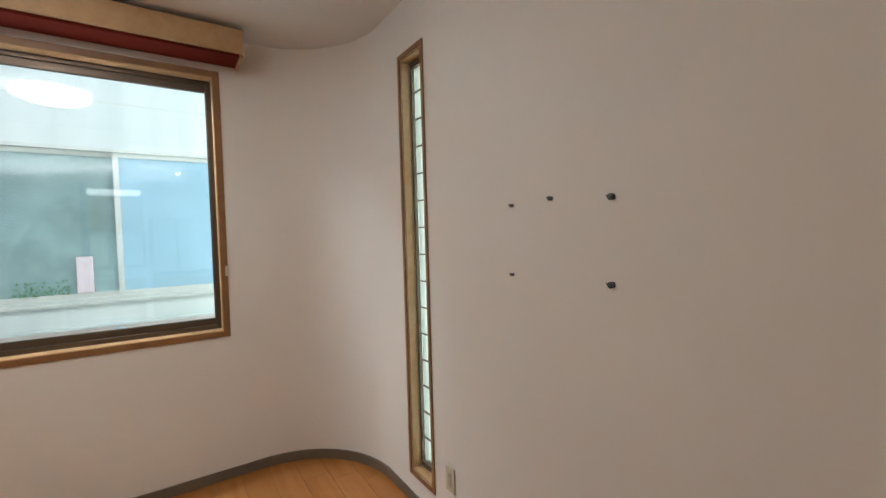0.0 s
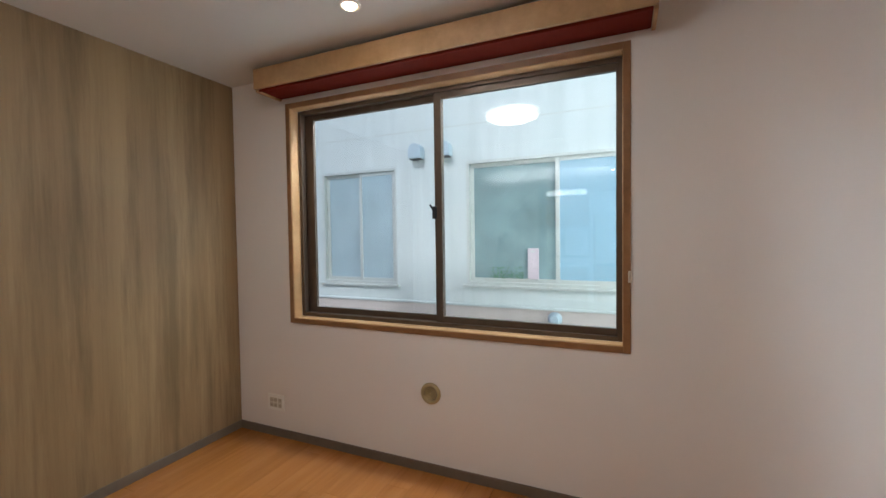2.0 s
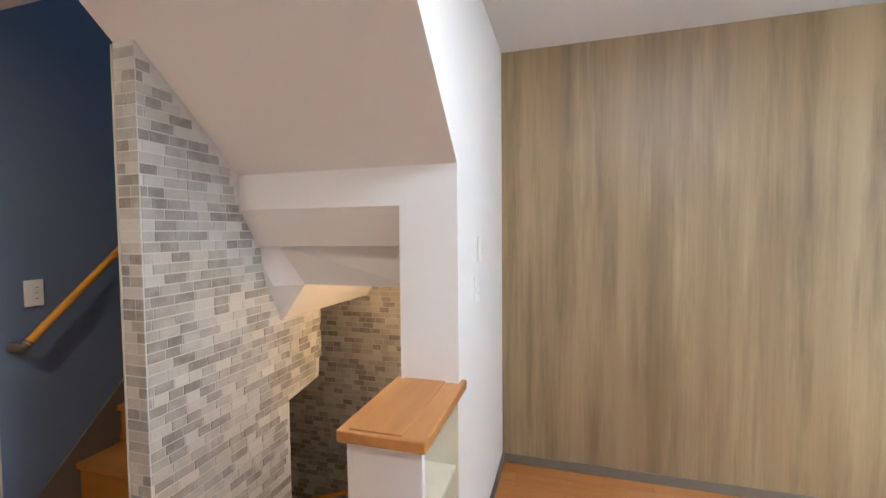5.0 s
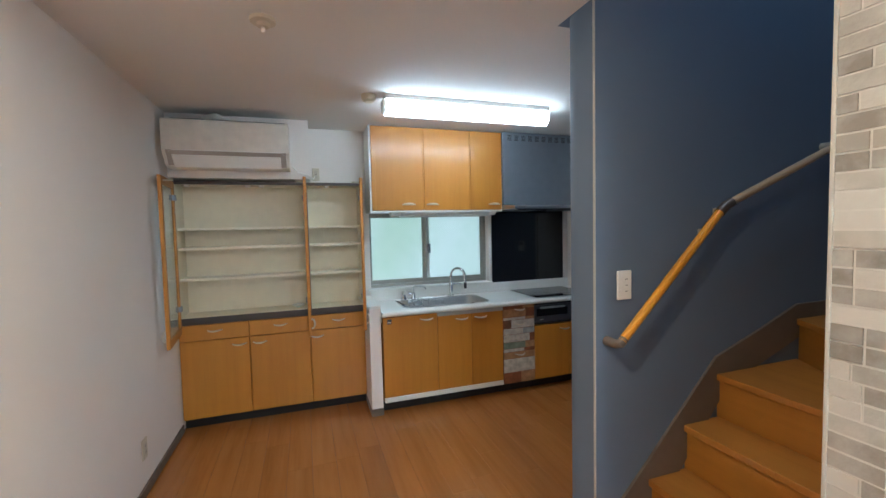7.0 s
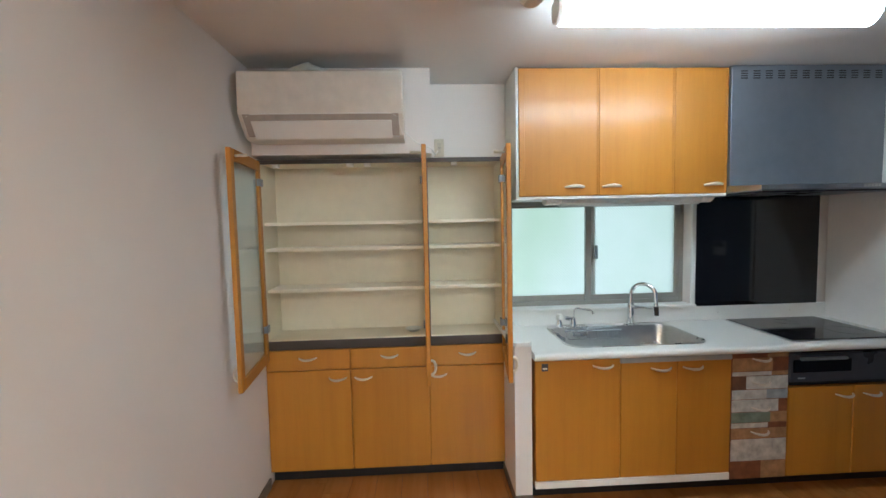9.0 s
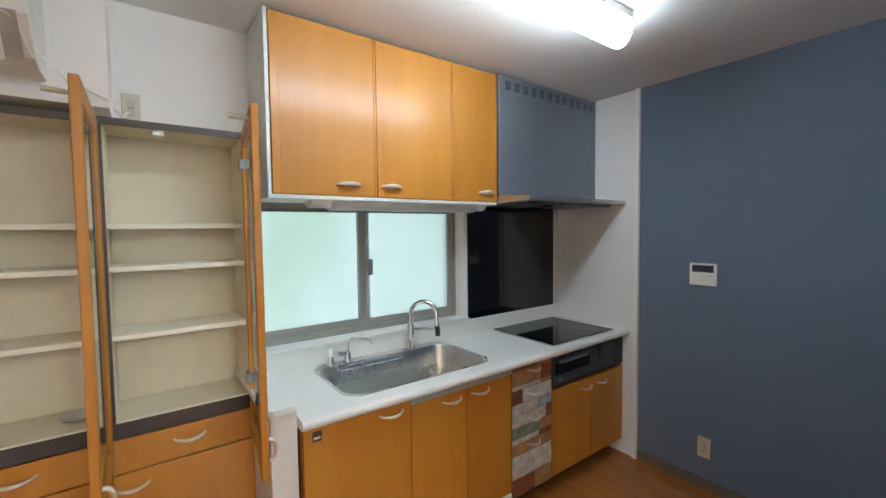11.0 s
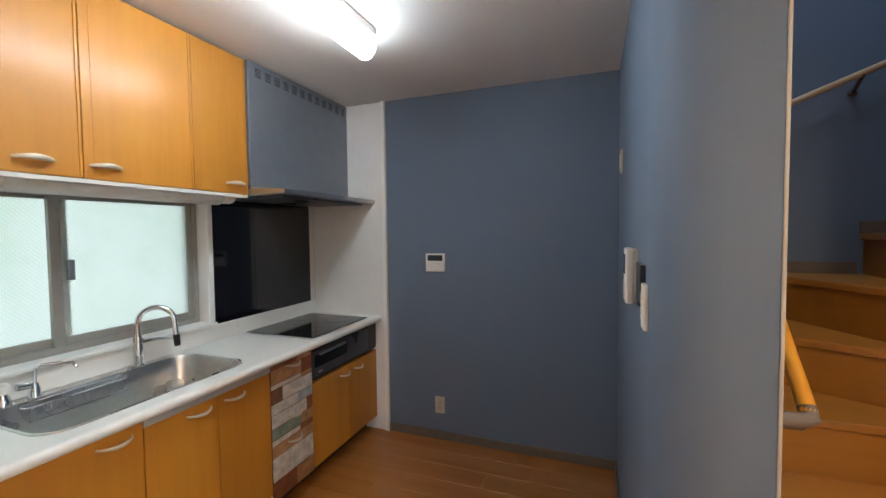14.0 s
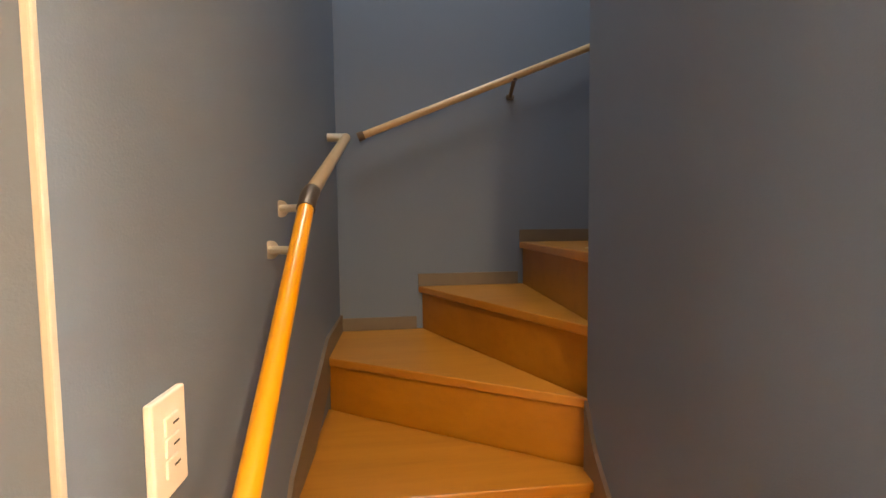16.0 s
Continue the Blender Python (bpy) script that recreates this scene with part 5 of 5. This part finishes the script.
def board(name, x0, x1, y0, y1, z0, z1, mat, parent, ch=0.0012):
    """One board or slip; equal sizes share a mesh."""
    key = (name, round(x1 - x0, 4), round(y1 - y0, 4), round(z1 - z0, 4), mat.name)
    if key not in shapes:
        hx, hy, hz = key[1] / 2, key[2] / 2, key[3] / 2
        v = [(sx * (hx - i * ch), sy * (hy - i * ch), z) for z, i in ((-hz, 0), (hz - ch, 0), (hz, 1)) for sx, sy in ((-1, -1), (1, -1), (1, 1), (-1, 1))]
        fs = [(3, 2, 1, 0), (8, 9, 10, 11)] + [(r + j, r + (j + 1) % 4, r + 4 + (j + 1) % 4, r + 4 + j) for r in (0, 4) for j in range(4)]
        me = bpy.data.meshes.new(name)
        me.from_pydata(v, [], fs)
        me.materials.append(mat)
        shapes[key] = me
    ob = new(name, shapes[key])
    ob.location = ((x0 + x1) / 2, (y0 + y1) / 2, (z0 + z1) / 2)
    ob.parent = parent
    return ob


def free(x0, x1, y0, y1):
    """Cuts a stretch of floor round the stair openings."""
    out = [(x0, x1, y0, y1)]
    for hx0, hx1, hy0, hy1 in ((-0.2, CORE_X1, CORE_N, STAIR_N), (-0.2, 1.48, PART_N, CORE_S), (-0.2, CORE_X1, CORE_S, CORE_N), (-0.2, PART_X, PART_S, PART_N), (-0.2, 1.148, STAIR_N, NOOK)):
        nxt = []
        for a, b, c, d in out:
            if a < hx1 and b > hx0 and c < hy1 and d > hy0:
                if b > hx1:
                    nxt.append((hx1, b, max(c, hy0), min(d, hy1)))
                if c < hy0:
                    nxt.append((a, b, c, hy0))
                if d > hy1:
                    nxt.append((a, b, hy1, d))
            else:
                nxt.append((a, b, c, d))
        out = nxt
    return out


rng = random.Random(4)
BW, BL = 0.151, 0.909
for i in range(25):
    xa, xb = WEST + i * BW, min(KEAST, WEST + (i + 1) * BW)
    y = SOUTH - rng.random() * BL
    while y < 0:
        if xb - xa < 0.01:
            break
        for a, b, c, d in free(xa, xb, max(SOUTH, y), min(0.0, y + BL)):
            if b - a > 0.004 and d - c > 0.004:
                board("floor_board", a + 0.0005, b - 0.0005, c + 0.0005, d - 0.0005, -0.004, 0.0, M_FLOOR, floor, 0.0008)
        y += BL

# ---- brick slips ----
mort = setting("wall_brick", join(box(CORE_X0, CORE_X1, CORE_N - 0.008, CORE_N - 0.004, -0.9, 1.5), prism([(CORE_X0, 1.5), (CORE_X0, 1.63), (1.148, 1.63), (1.148, 1.785), (CORE_X1, 2.188), (CORE_X1, 1.5)], "y", CORE_N - 0.008, CORE_N - 0.004),
    box(CORE_X1, CORE_X1 + 0.004, CORE_S, CORE_N - 0.004, 0, 2.186), box(WEST, WEST + 0.004, PART_N, STAIR_N, -2.0, 0.97), box(WEST, WEST + 0.004, CORE_N, STAIR_N, 0.97, 1.30), box(WEST, WEST + 0.004, -4.15, CORE_N, 0.97, 1.10), prism([(0.84, 0.635), (0.80, 0.64), (0.565, 0.675), (0.535, 1.05), (0.535, 1.09), (0.84, 1.09)], "y", CORE_N - 0.02, CORE_N - 0.004)), M_JOINT, "wall of whitewashed grey brick slips beside the stairs")
COURSE, GAP = 0.0395, 0.0048
LENS = (0.062, 0.078, 0.088, 0.096)
rest = bmesh.new()


def slip(kind, u0, u1, z0, single):
    z1 = z0 + COURSE - GAP
    h = rng.choice((0.0014, 0.002, 0.0028))
    if kind == "north":
        ext = (u0, u1, CORE_N - 0.004, CORE_N - 0.004 + h, z0, z1)
    elif kind == "end":
        ext = (CORE_X1 + 0.004, CORE_X1 + 0.004 + h, u0, u1, z0, z1)
    else:
        ext = (WEST + 0.004, WEST + 0.004 + h, u0, u1, z0, z1)
    if single:
        key = (kind, round(u1 - u0, 3), h)
        if key not in shapes:
            hx, hy, hz = (ext[1] - ext[0]) / 2, (ext[3] - ext[2]) / 2, (ext[5] - ext[4]) / 2
            me = bpy.data.meshes.new("brick")
            b = box(-hx, hx, -hy, hy, -hz, hz)
            b.to_mesh(me)
            b.free()
            me.materials.append(M_BRICK)
            shapes[key] = me
        ob = new("brick", shapes[key])
        ob.location = ((ext[0] + ext[1]) / 2, (ext[2] + ext[3]) / 2, (ext[4] + ext[5]) / 2)
        ob.parent = mort
    else:
        v = [rest.verts.new((ext[i], ext[2 + j], ext[4 + k])) for i in (0, 1) for j in (0, 1) for k in (0, 1)]
        for q in ((0, 1, 3, 2), (4, 6, 7, 5), (0, 4, 5, 1), (2, 3, 7, 6), (0, 2, 6, 4), (1, 5, 7, 3)):
            rest.faces.new([v[i] for i in q])


for row in range(82):
    z = -0.95 + row * COURSE
    for kind, lo, hi in (("north", 0.53, CORE_X1), ("end", CORE_S, CORE_N), ("far", PART_N, STAIR_N)):
        if kind == "end":
            if 0 <= z < 2.16:
                m = rng.choice((None, None, 0.4, 0.6))
                cuts = [lo, hi] if m is None else [lo, lo + (hi - lo) * m, hi]
                for a, b in zip(cuts, cuts[1:]):
                    slip(kind, a + GAP / 2, b - GAP / 2, z, z > 0.9)
            continue
        if kind == "far" and z > 1.26:
            continue
        if kind == "far" and z > 0.93:
            lo = -4.15 if z + COURSE < 1.10 else CORE_N
        u = lo - rng.random() * 0.06
        while u < hi:
            L = rng.choice(LENS)
            a, b = max(lo, u), min(hi, u + L)
            u += L
            if b - a < 0.012:
                continue
            if kind == "north":
                top_z = 1.785 + 0.887 * (a - 1.148) if a > 1.148 else (1.63 if a > 1.02 else 1.46)
                if z + COURSE > top_z:
                    continue
                if a < CORE_X0:
                    if z + COURSE > 1.09 or z < 0.64 or (a < 0.56 and z < 0.75):
                        continue
                slip(kind, a + GAP / 2, b - GAP / 2, z, z > 1.05 and a >= CORE_X0)
            else:
                slip(kind, a + GAP / 2, b - GAP / 2, z, False)
bmesh.ops.recalc_face_normals(rest, faces=rest.faces)
tagged(part("brick_rest", rest, M_BRICK, mort), "", "", "", "stuff")
